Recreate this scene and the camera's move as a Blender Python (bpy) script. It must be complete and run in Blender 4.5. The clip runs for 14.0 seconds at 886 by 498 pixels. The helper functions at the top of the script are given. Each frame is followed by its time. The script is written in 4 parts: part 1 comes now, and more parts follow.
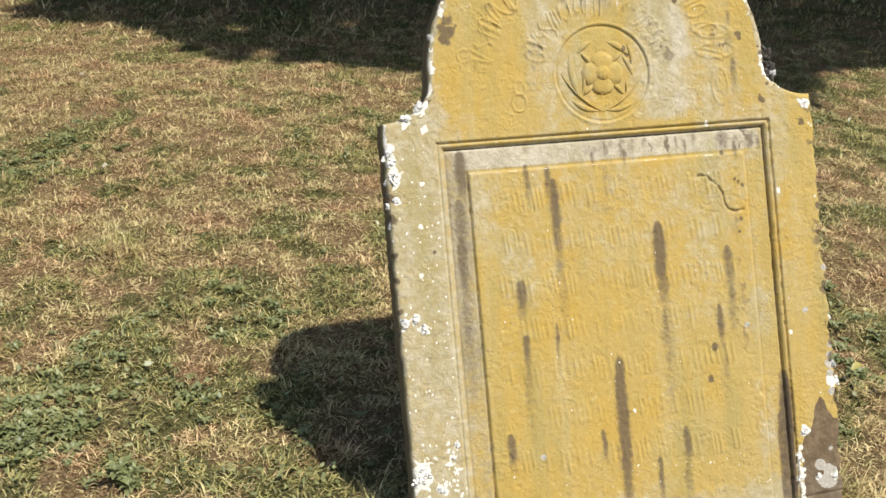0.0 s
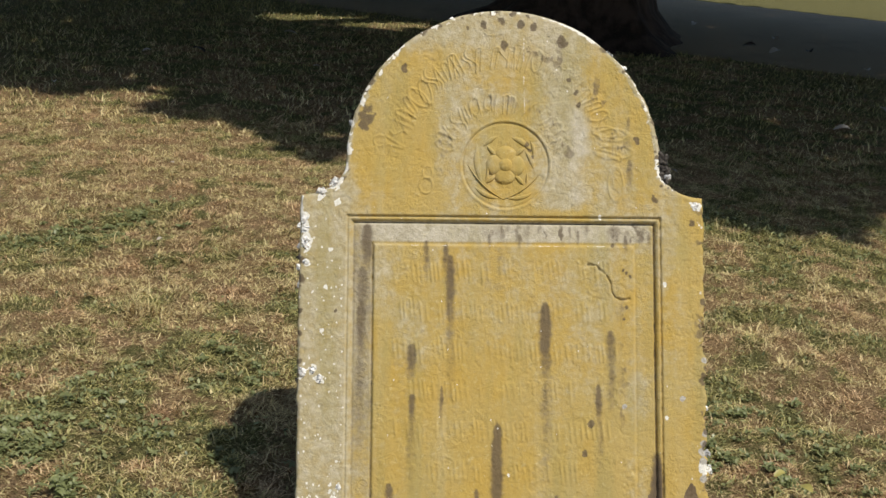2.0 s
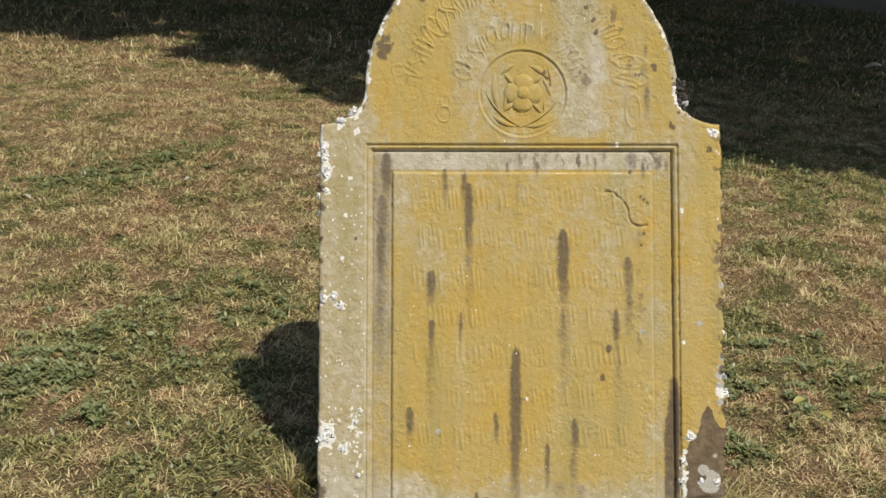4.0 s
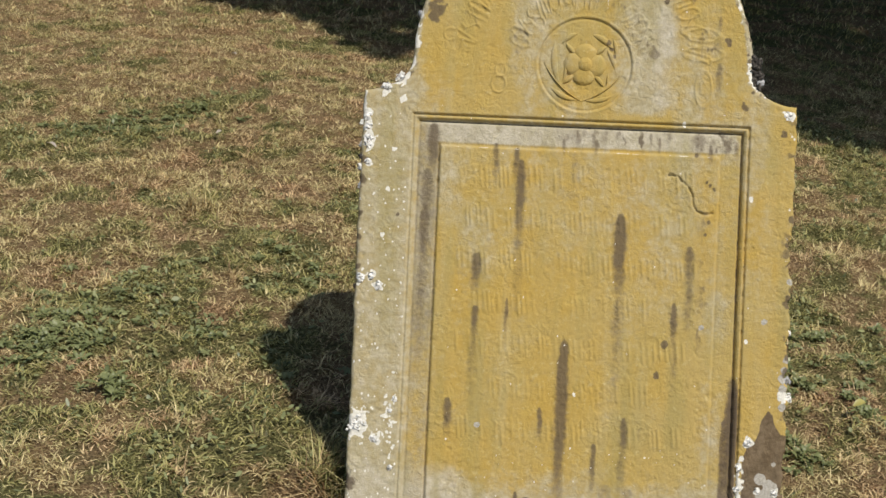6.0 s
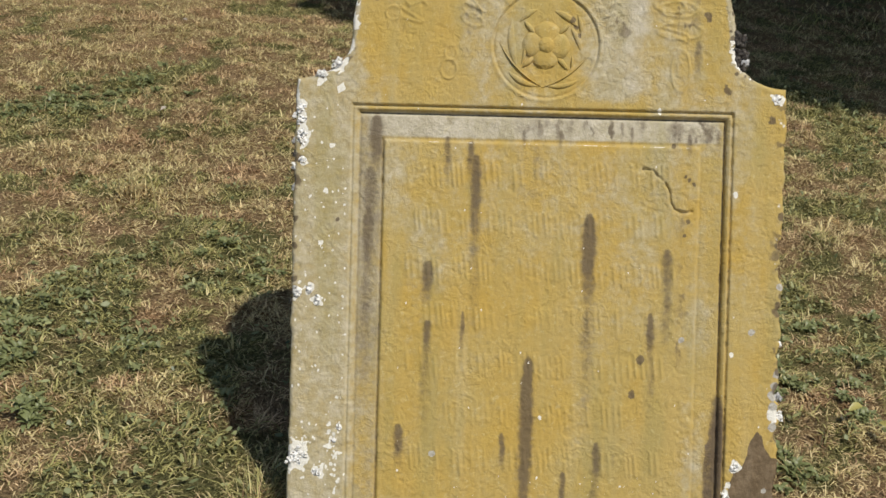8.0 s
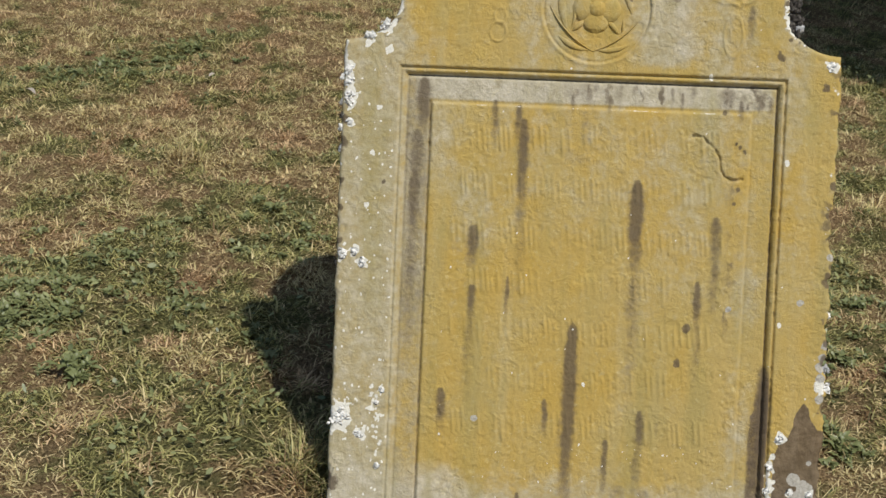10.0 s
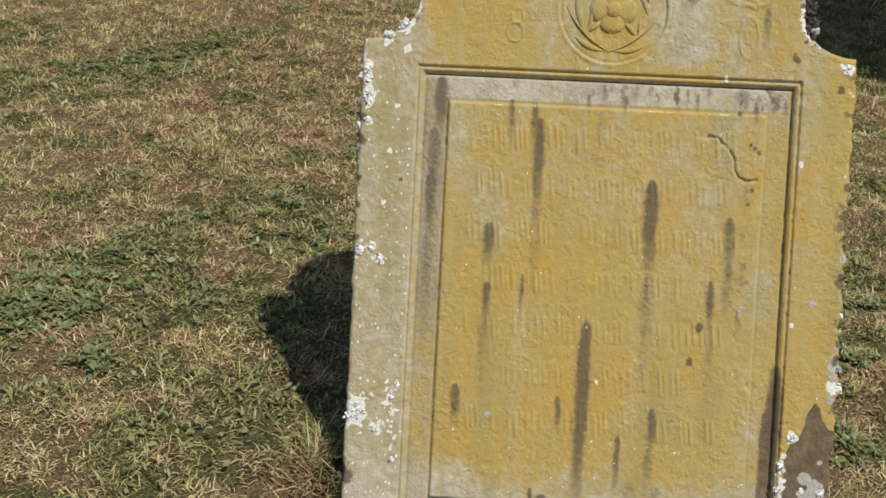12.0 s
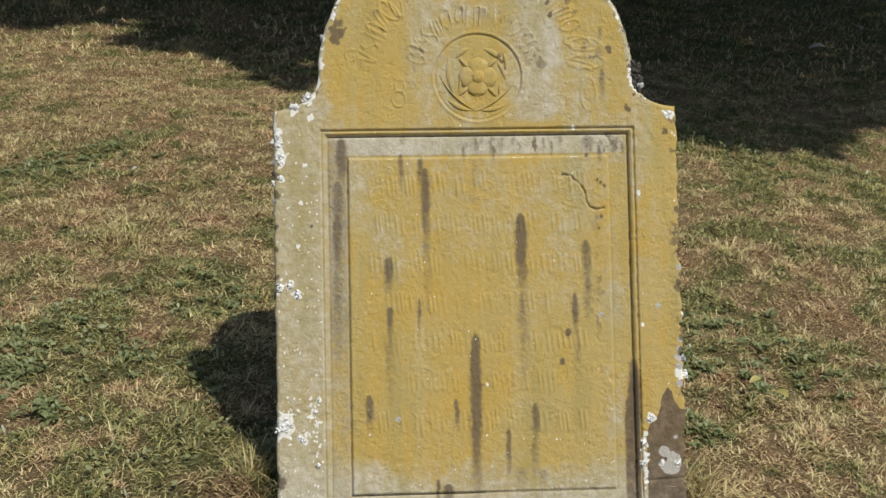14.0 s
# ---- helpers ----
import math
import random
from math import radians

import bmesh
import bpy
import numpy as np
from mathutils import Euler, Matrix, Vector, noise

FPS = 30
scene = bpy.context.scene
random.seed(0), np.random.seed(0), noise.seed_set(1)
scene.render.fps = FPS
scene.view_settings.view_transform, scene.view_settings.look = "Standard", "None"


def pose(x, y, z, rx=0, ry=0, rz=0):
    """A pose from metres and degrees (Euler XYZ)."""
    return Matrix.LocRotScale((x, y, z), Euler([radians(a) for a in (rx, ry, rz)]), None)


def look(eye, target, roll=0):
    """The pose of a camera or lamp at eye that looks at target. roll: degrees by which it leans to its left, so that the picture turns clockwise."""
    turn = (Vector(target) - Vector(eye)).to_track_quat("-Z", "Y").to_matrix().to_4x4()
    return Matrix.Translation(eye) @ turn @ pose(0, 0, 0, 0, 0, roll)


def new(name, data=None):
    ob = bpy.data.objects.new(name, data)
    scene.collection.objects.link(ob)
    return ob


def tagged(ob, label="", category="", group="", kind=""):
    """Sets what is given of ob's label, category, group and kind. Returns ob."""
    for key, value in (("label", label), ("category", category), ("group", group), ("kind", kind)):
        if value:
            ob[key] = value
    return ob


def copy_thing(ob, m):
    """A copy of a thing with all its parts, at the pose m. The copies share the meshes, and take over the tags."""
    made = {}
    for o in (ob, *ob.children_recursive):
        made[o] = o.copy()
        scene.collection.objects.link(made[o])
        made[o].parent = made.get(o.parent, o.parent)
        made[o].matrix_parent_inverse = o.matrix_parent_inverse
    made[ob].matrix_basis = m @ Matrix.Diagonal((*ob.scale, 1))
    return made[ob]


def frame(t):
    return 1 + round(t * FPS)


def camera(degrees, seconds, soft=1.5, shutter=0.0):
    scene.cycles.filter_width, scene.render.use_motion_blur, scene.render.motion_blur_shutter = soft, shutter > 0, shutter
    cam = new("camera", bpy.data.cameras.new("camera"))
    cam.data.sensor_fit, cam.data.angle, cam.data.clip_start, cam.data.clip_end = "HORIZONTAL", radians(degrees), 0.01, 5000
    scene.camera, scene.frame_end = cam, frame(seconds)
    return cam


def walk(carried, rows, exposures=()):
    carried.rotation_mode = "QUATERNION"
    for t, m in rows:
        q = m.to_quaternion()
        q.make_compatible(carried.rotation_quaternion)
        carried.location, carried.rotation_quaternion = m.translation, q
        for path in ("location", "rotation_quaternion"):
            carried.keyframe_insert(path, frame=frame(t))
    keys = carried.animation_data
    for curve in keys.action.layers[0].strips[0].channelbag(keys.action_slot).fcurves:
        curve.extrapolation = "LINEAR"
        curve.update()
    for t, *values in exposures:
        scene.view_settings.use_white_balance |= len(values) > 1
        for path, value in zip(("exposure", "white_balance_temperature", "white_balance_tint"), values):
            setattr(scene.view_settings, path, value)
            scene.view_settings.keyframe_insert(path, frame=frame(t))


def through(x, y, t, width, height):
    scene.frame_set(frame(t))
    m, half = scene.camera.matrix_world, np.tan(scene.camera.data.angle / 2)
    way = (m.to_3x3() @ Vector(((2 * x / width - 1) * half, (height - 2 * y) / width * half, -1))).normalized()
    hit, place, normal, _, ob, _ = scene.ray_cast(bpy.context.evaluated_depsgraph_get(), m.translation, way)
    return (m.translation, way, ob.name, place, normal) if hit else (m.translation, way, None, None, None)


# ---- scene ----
# Camera: seconds, eye in metres, yaw, pitch and roll in degrees.
cam = camera(40.0, 14.0, soft=1.5)
PATH = [
    (0, -0.7063, -1.8548, 1.3975, -9.65, -23.17, 2.33),
    (0.5, -0.4510, -1.8825, 1.3723, -7.86, -22.55, 2.89),
    (1, -0.3066, -1.9554, 1.3984, -4.87, -21.61, 3.95),
    (1.5, -0.1987, -2.1252, 1.4045, -2.04, -19.59, 7.13),
    (2, -0.1740, -2.1820, 1.3976, -0.44, -17.43, 4.14),
    (2.5, -0.1564, -2.2233, 1.3842, 0.45, -17.45, 2.72),
    (3, -0.1350, -2.2328, 1.3774, 0.73, -18.19, 2.07),
    (5.3, -0.1499, -2.1452, 1.3518, 1.57, -21.49, 4.98),
    (5.5, -0.1530, -2.1216, 1.3581, 1.91, -21.73, 4.20),
    (6, -0.1891, -2.0363, 1.3503, 2.19, -22.23, 5.38),
    (6.5, -0.2423, -1.8743, 1.3538, 2.06, -22.97, 4.10),
    (7, -0.2116, -1.8049, 1.3580, 0.62, -24.03, 3.58),
    (7.2, -0.1777, -1.7794, 1.3585, 0.48, -24.47, 4.78),
    (9.3, -0.1329, -1.7259, 1.3193, 2.53, -24.62, 3.82),
    (9.5, -0.1369, -1.7305, 1.3192, 2.92, -25.00, 4.11),
    (10, -0.1449, -1.7405, 1.3194, 3.31, -25.74, 4.75),
    (10.5, -0.1520, -1.7491, 1.3248, 3.67, -26.00, 4.93),
    (11, -0.1542, -1.7564, 1.3308, 3.88, -26.22, 4.87),
    (11.5, -0.1481, -1.7661, 1.3356, 4.04, -25.99, 5.22),
    (12, -0.1400, -1.7605, 1.3324, 4.23, -26.00, 4.88),
    (12.5, -0.1322, -1.7894, 1.3434, 2.25, -25.63, 7.16),
    (13, -0.1500, -1.8439, 1.3604, 1.70, -23.93, 6.32),
    (13.5, -0.1844, -2.0171, 1.3471, 0.42, -21.47, 3.60),
    (14, -0.1599, -2.2047, 1.3548, -1.60, -20.38, 3.14),
]


def eye_pose(x, y, z, yaw, pitch, roll):
    a, b = radians(yaw), radians(pitch)
    ahead = Vector((-math.sin(a) * math.cos(b), math.cos(a) * math.cos(b), math.sin(b)))
    eye = Vector((x, y, z))
    return look(eye, eye + ahead, roll)


EXPOSURES = [(0.0, 0.45, 6500, 10), (0.5, 0.07, 6500, 10), (1.0, 0.02, 6500, 10), (1.5, 0.0, 6500, 10), (3.0, 0.04, 6500, 10),
             (5.5, -0.04, 6500, 10), (7.2, -0.03, 6500, 10), (9.5, -0.15, 6300, 9), (12.5, -0.13, 6270, 9), (14.0, -0.10, 6250, 9)]
walk(cam, [(t, eye_pose(*row)) for t, *row in PATH], EXPOSURES)

# ---- light: a high summer sun from the front and right, under an open sky ----
SUN_WAY = Vector((0.35, -0.36, 1.0)).normalized()
world = bpy.data.worlds.new("sky")
scene.world = world
world.use_nodes = True
sky_nodes = world.node_tree.nodes
sky = sky_nodes.new("ShaderNodeTexSky")
sky.sky_type, sky.sun_disc = "NISHITA", False
sky.sun_elevation = math.asin(SUN_WAY.z)
sky.sun_rotation = math.atan2(SUN_WAY.x, SUN_WAY.y)
sky_nodes["Background"].inputs["Strength"].default_value = 0.095
world.node_tree.links.new(sky.outputs["Color"], sky_nodes["Background"].inputs["Color"])
sun_data = bpy.data.lights.new("sun", "SUN")
sun_data.energy, sun_data.angle, sun_data.color = 4.0, radians(1.2), (1.0, 0.95, 0.87)
sun = new("sun", sun_data)
sun.matrix_world = look(SUN_WAY * 40, (0, 0, 0))


# ---- noise for shaping, on arrays ----
def lattice(ix, iy, seed):
    v = np.sin(ix * 127.1 + iy * 311.7 + seed * 74.7) * 43758.5453
    return v - np.floor(v)


def value_noise(x, y, seed=0):
    x, y = np.asarray(x, float), np.asarray(y, float)
    ix, iy = np.floor(x), np.floor(y)
    fx, fy = x - ix, y - iy
    fx, fy = fx * fx * (3 - 2 * fx), fy * fy * (3 - 2 * fy)
    a, b = lattice(ix, iy, seed), lattice(ix + 1, iy, seed)
    c, d = lattice(ix, iy + 1, seed), lattice(ix + 1, iy + 1, seed)
    return (a * (1 - fx) + b * fx) * (1 - fy) + (c * (1 - fx) + d * fx) * fy


def fbm(x, y, size, seed=0, octaves=4):
    """Cloudy noise from 0 to 1 with features of about that size in metres."""
    total, weight, amp = 0.0, 0.0, 1.0
    for n in range(octaves):
        total = total + amp * value_noise(np.asarray(x) / size * 2**n + 17.3 * n, np.asarray(y) / size * 2**n - 9.1 * n, seed + n)
        weight += amp
        amp *= 0.55
    return total / weight


def step(a, b, x):
    s = np.clip((np.asarray(x, float) - a) / (b - a), 0, 1)
    return s * s * (3 - 2 * s)


# ---- materials ----
class Nodes:
    """A short way to write a node material."""

    def __init__(self, name):
        self.material = bpy.data.materials.new(name)
        self.material.use_nodes = True
        self.tree = self.material.node_tree
        self.bsdf = self.tree.nodes["Principled BSDF"]

    def put(self, socket, value):
        if isinstance(value, bpy.types.NodeSocket):
            self.tree.links.new(value, socket)
        elif isinstance(value, tuple) and len(value) == 3 and socket.type == "RGBA":
            socket.default_value = (*value, 1.0)
        else:
            socket.default_value = value

    def node(self, kind, out=0, settings=(), **inputs):
        made = self.tree.nodes.new(kind)
        for key, value in dict(settings).items():
            if key == "operation":
                made.operation = value
            elif key == "use_clamp":
                made.use_clamp = value
            elif key == "interpolation_type":
                made.interpolation_type = value
            elif key == "attribute_name":
                made.attribute_name = value
        for key, value in inputs.items():
            self.put(made.inputs[int(key[1:]) if key[0] == "i" and key[1:].isdigit() else key.replace("_", " ")], value)
        return made.outputs[out]

    def place(self):
        return self.node("ShaderNodeTexCoord", 3)

    def noise(self, scale, detail=4.0, rough=0.55, at=None, out=0):
        return self.node("ShaderNodeTexNoise", out, Vector=at or self.place(), Scale=scale, Detail=detail, Roughness=rough)

    def stretched(self, scale, x, y, z, detail=4.0):
        moved = self.node("ShaderNodeMapping", 0, Vector=self.place(), Scale=(x, y, z))
        return self.noise(scale, detail, at=moved)

    def math(self, kind, a, b=0.0, clamp=False):
        return self.node("ShaderNodeMath", 0, {"operation": kind, "use_clamp": clamp}, i0=a, i1=b)

    def ramp(self, value, low, high):
        return self.node("ShaderNodeMapRange", 0, {"interpolation_type": "SMOOTHSTEP"}, i0=value, i1=low, i2=high, i3=0.0, i4=1.0)

    def mix(self, share, a, b, blend="MIX"):
        made = self.tree.nodes.new("ShaderNodeMix")
        made.data_type, made.blend_type = "RGBA", blend
        self.put(made.inputs[0], share), self.put(made.inputs[6], a), self.put(made.inputs[7], b)
        return made.outputs[2]

    def attribute(self, name):
        return self.node("ShaderNodeAttribute", 2, {"attribute_name": name})

    def chance(self):
        return self.node("ShaderNodeObjectInfo", 5)

    def island(self):
        return self.node("ShaderNodeNewGeometry", 8)

    def bump(self, height, strength, distance):
        return self.node("ShaderNodeBump", 0, Strength=strength, Distance=distance, Height=height)

    def finish(self, colour, rough=0.9, normal=None, specular=0.3, through=0.0):
        self.put(self.bsdf.inputs["Base Color"], colour)
        self.put(self.bsdf.inputs["Roughness"], rough)
        self.put(self.bsdf.inputs["Specular IOR Level"], specular)
        if normal:
            self.put(self.bsdf.inputs["Normal"], normal)
        if through:
            out = self.tree.nodes["Material Output"]
            thin = self.node("ShaderNodeBsdfTranslucent", 0, Color=colour)
            both = self.node("ShaderNodeMixShader", 0, i0=through, i1=self.bsdf.outputs[0], i2=thin)
            self.tree.links.new(both, out.inputs["Surface"])
        return self.material


def stone_material():
    """Limestone under yellow lichen, with dark drips, brown algae, pale crusts, painted side shade and a lit ledge
    given by the masks on the mesh.
    """
    n = Nodes("lichened_limestone")
    runs, sheets = n.stretched(22, 1.0, 1.0, 0.10), n.stretched(7, 1.0, 1.0, 0.22, 5)
    cloud, grain, fine = n.noise(6, 6, 0.6), n.noise(48, 5, 0.65), n.noise(210, 4, 0.72)
    ochre = n.mix(n.ramp(cloud, 0.35, 0.68), (0.490, 0.325, 0.076), (0.460, 0.338, 0.115))
    ochre = n.mix(n.math("MULTIPLY", n.ramp(sheets, 0.46, 0.66), 0.6), ochre, (0.455, 0.345, 0.135))
    ochre = n.mix(n.math("MULTIPLY", n.ramp(runs, 0.50, 0.74), 0.4), ochre, (0.50, 0.395, 0.19))
    ochre = n.mix(n.math("MULTIPLY", n.ramp(n.noise(19, 4), 0.52, 0.72), 0.4), ochre, (0.55, 0.385, 0.10))
    ochre = n.mix(n.math("MULTIPLY", n.ramp(n.noise(3.5, 4), 0.5, 0.68), 0.45), ochre, (0.405, 0.325, 0.118))
    grey = n.mix(n.ramp(grain, 0.35, 0.7), (0.40, 0.335, 0.19), (0.525, 0.455, 0.305))
    worn = n.math("ADD", n.attribute("grey"), n.math("MULTIPLY", n.math("SUBTRACT", n.math("ADD", grain, cloud), 1.0), 0.8))
    colour = n.mix(n.ramp(worn, 0.15, 1.0), ochre, grey)
    colour = n.mix(n.math("MULTIPLY", n.ramp(n.attribute("chalk"), 0.2, 0.9), 0.85), colour, n.mix(n.ramp(grain, 0.35, 0.7), (0.47, 0.415, 0.30), (0.61, 0.55, 0.425)))
    colour = n.mix(n.math("MULTIPLY", n.ramp(fine, 0.52, 0.74), 0.30), colour, (0.25, 0.185, 0.07))
    colour = n.mix(n.math("MULTIPLY", n.ramp(n.noise(90, 4, 0.7), 0.56, 0.70), 0.30), colour, (0.64, 0.55, 0.30))
    moss = n.math("MULTIPLY", n.ramp(n.stretched(15, 1.0, 1.0, 0.16, 5), 0.48, 0.70), 0.45)
    colour = n.mix(moss, colour, (0.325, 0.270, 0.095))
    colour = n.mix(n.math("MULTIPLY", n.ramp(n.noise(34, 6, 0.72), 0.60, 0.72), 0.40), colour, (0.29, 0.225, 0.10))
    brown = n.math("ADD", n.attribute("brown"), n.math("MULTIPLY", n.math("SUBTRACT", grain, 0.5), 0.6))
    algae = n.mix(n.ramp(n.noise(34, 5, 0.7), 0.36, 0.68), (0.095, 0.066, 0.045), (0.20, 0.145, 0.095))
    colour = n.mix(n.math("MULTIPLY", n.ramp(brown, 0.3, 0.7), 0.9), colour, algae)
    crust = n.math("ADD", n.attribute("crust"), n.math("MULTIPLY", n.math("SUBTRACT", grain, 0.5), 0.35))
    colour = n.mix(n.ramp(crust, 0.4, 0.6), colour, n.mix(n.ramp(fine, 0.35, 0.7), (0.38, 0.345, 0.28), (0.54, 0.50, 0.42)))
    pale_grain = n.noise(130, 3, 0.6)
    dark = n.math("ADD", n.attribute("drip"), n.math("MULTIPLY", n.math("SUBTRACT", n.math("ADD", grain, pale_grain), 1.0), 0.6))
    colour = n.mix(n.math("MULTIPLY", n.ramp(dark, 0.10, 0.95), 0.86), colour, (0.125, 0.092, 0.058))
    pale = n.math("ADD", n.attribute("pale"), n.math("MULTIPLY", n.math("SUBTRACT", fine, 0.5), 0.9))
    colour = n.mix(n.ramp(pale, 0.42, 0.62), colour, (0.78, 0.74, 0.63))
    pits = n.noise(140, 3, 0.6)
    height = n.math("ADD", n.math("MULTIPLY", grain, 0.45), n.math("ADD", n.math("MULTIPLY", pits, 0.7), n.math("MULTIPLY", fine, 0.6)))
    # little curling ridges, crowded in some places and missing in others
    bent = n.node("ShaderNodeVectorMath", 0, {"operation": "ADD"}, i0=n.place(), i1=n.node("ShaderNodeVectorMath", 0, {"operation": "MULTIPLY"}, i0=n.noise(36, 2, 0.5, out=1), i1=(0.022, 0.022, 0.022)))
    for scale, amount, where, low in ((64, 0.36, 13, 0.46), (110, 0.22, 19, 0.44)):
        ridge = n.math("ABSOLUTE", n.math("SUBTRACT", n.noise(scale, 2, 0.45, at=bent), 0.5))
        height = n.math("ADD", height, n.math("MULTIPLY", n.math("MULTIPLY", n.ramp(ridge, 0.11, 0.0), amount), n.ramp(n.noise(where, 3), low, low + 0.16)))
    return n.finish(colour, 0.92, n.bump(height, 0.5, 0.0032), 0.2)


def crust_material(name, colour, spots):
    n = Nodes(name)
    grain = n.noise(150, 4, 0.65)
    return n.finish(n.mix(n.ramp(grain, 0.4, 0.75), colour, spots), 0.95, n.bump(grain, 0.9, 0.002), 0.15)


def ground_material():
    n = Nodes("dry_turf")
    dry, fine, mid, big = n.attribute("dry"), n.noise(150, 5, 0.75), n.noise(9, 5, 0.65), n.noise(0.8, 4)
    straw = n.mix(n.ramp(fine, 0.3, 0.7), (0.100, 0.061, 0.030), (0.50, 0.345, 0.18))
    green = n.mix(n.ramp(fine, 0.3, 0.7), (0.060, 0.062, 0.022), (0.27, 0.245, 0.10))
    share = n.math("ADD", dry, n.math("MULTIPLY", n.math("SUBTRACT", n.math("ADD", mid, big), 1.0), 0.9))
    return n.finish(n.mix(n.ramp(share, 0.15, 0.8), green, straw), 1.0, n.bump(fine, 1.0, 0.02), 0.1)


def blade_material():
    n = Nodes("grass_blade")
    dry = n.attribute("dry")
    chance = n.math("ADD", n.math("MULTIPLY", n.island(), 0.72), n.math("MULTIPLY", n.ramp(n.noise(26, 3, 0.6), 0.34, 0.68), 0.28))
    chance = n.ramp(chance, 0.08, 0.92)
    rust = n.ramp(n.noise(5, 4, 0.6), 0.45, 0.65)
    straw = n.mix(chance, n.mix(rust, (0.25, 0.172, 0.068), (0.27, 0.148, 0.07)), n.mix(rust, (0.89, 0.755, 0.39), (0.90, 0.66, 0.37)))
    green = n.mix(chance, (0.090, 0.090, 0.028), (0.56, 0.515, 0.195))
    return n.finish(n.mix(n.ramp(dry, 0.25, 0.75), green, straw), 0.55, None, 0.4, 0.3)


def leaf_material(name, low, high, scale=40):
    n = Nodes(name)
    tone = n.mix(n.island(), low, high)
    tone = n.mix(n.math("MULTIPLY", n.ramp(n.noise(scale, 4), 0.45, 0.7), 0.4), tone, high)
    return n.finish(tone, 0.42, n.bump(n.noise(scale * 3, 3), 0.3, 0.002), 0.5, 0.2)


def bark_material():
    n = Nodes("yew_bark")
    flakes, fine = n.stretched(9, 1, 1, 0.18, 5), n.noise(70, 4)
    colour = n.mix(n.ramp(flakes, 0.35, 0.65), (0.025, 0.017, 0.013), (0.07, 0.046, 0.035))
    colour = n.mix(n.math("MULTIPLY", n.ramp(fine, 0.55, 0.75), 0.3), colour, (0.10, 0.11, 0.08))
    return n.finish(colour, 0.95, n.bump(flakes, 1.0, 0.03), 0.15)


def path_material():
    n = Nodes("worn_tarmac")
    grit, patch = n.noise(170, 4, 0.75), n.noise(2.2, 4)
    colour = n.mix(n.ramp(grit, 0.35, 0.72), (0.22, 0.178, 0.118), (0.47, 0.395, 0.28))
    colour = n.mix(n.math("MULTIPLY", n.ramp(patch, 0.5, 0.75), 0.4), colour, (0.16, 0.145, 0.11))
    return n.finish(colour, 0.95, n.bump(grit, 0.8, 0.006), 0.2)


STONE = stone_material()
WHITE_CRUST = crust_material("white_lichen", (0.88, 0.85, 0.77), (0.95, 0.92, 0.85))
GREY_CRUST = crust_material("grey_lichen", (0.38, 0.37, 0.35), (0.55, 0.54, 0.51))
BLACK_CRUST = crust_material("black_lichen", (0.045, 0.038, 0.032), (0.16, 0.145, 0.12))
TURF, BLADE = ground_material(), blade_material()
WEED = leaf_material("weed_leaf", (0.06, 0.085, 0.03), (0.28, 0.30, 0.12))
SOFT_WEED = leaf_material("grey_green_leaf", (0.10, 0.125, 0.048), (0.36, 0.37, 0.16))
YELLOW_LEAF = leaf_material("yellowed_leaf", (0.34, 0.31, 0.08), (0.48, 0.42, 0.14))
DEAD_LEAF = leaf_material("dead_leaf", (0.40, 0.33, 0.25), (0.55, 0.49, 0.42))
DARK_LEAF = leaf_material("rotted_leaf", (0.03, 0.022, 0.016), (0.07, 0.05, 0.035))
YEW_LEAF = leaf_material("yew_foliage", (0.022, 0.045, 0.016), (0.06, 0.095, 0.03), 8)
BARK, TARMAC = bark_material(), path_material()


# ---- mesh helpers ----
def mesh_from(name, verts, faces, material, smooth=True):
    me = bpy.data.meshes.new(name)
    me.from_pydata(verts, [], faces)
    me.materials.append(material)
    if smooth:
        me.polygons.foreach_set("use_smooth", [True] * len(me.polygons))
    me.update()
    return me


def array_mesh(name, verts, loops, sizes, material, smooth=True):
    """A mesh from arrays: corners of all faces in a row, and the number of corners of each face."""
    me = bpy.data.meshes.new(name)
    verts, loops, sizes = np.asarray(verts, np.float32), np.asarray(loops, np.int32), np.asarray(sizes, np.int32)
    me.vertices.add(len(verts)), me.loops.add(len(loops)), me.polygons.add(len(sizes))
    me.vertices.foreach_set("co", verts.ravel())
    me.loops.foreach_set("vertex_index", loops)
    me.polygons.foreach_set("loop_start", np.r_[0, np.cumsum(sizes)[:-1]].astype(np.int32))
    me.polygons.foreach_set("use_smooth", np.full(len(sizes), smooth))
    me.materials.append(material)
    me.update(calc_edges=True)
    me.validate()
    return me


def mask(me, name, values):
    me.attributes.new(name, "FLOAT", "POINT").data.foreach_set("value", np.asarray(values, np.float32))


def part(name, me, parent, label=""):
    ob = new(name, me)
    ob.parent = parent
    return tagged(ob, label) if label else ob


def thing(name, label, category, m=None, group="", kind="", data=None):
    ob = new(name, data)
    if m:
        ob.matrix_world = m
    return tagged(ob, label, category, group, kind)


# ---- ground: one sheet of turf to the horizon ----
def rise(x, y):
    """Height of the turf: flat by and large, gently uneven near the stone."""
    near = np.exp(-(((np.asarray(x)) / 5) ** 2) - ((np.asarray(y) - 1.5) / 5) ** 2)
    bumps = (fbm(x, y, 0.9, 3, 3) - 0.5) * 0.05 + (fbm(x, y, 0.16, 5, 2) - 0.5) * 0.014 + (fbm(x, y, 0.075, 6, 2) - 0.5) * 0.034
    hollow = 0.075 * step(-0.62, -0.25, y) * step(0.05, -0.02, y) * step(0.75, 0.45, np.abs(np.asarray(x)))
    return bumps * near - 0.012 - hollow


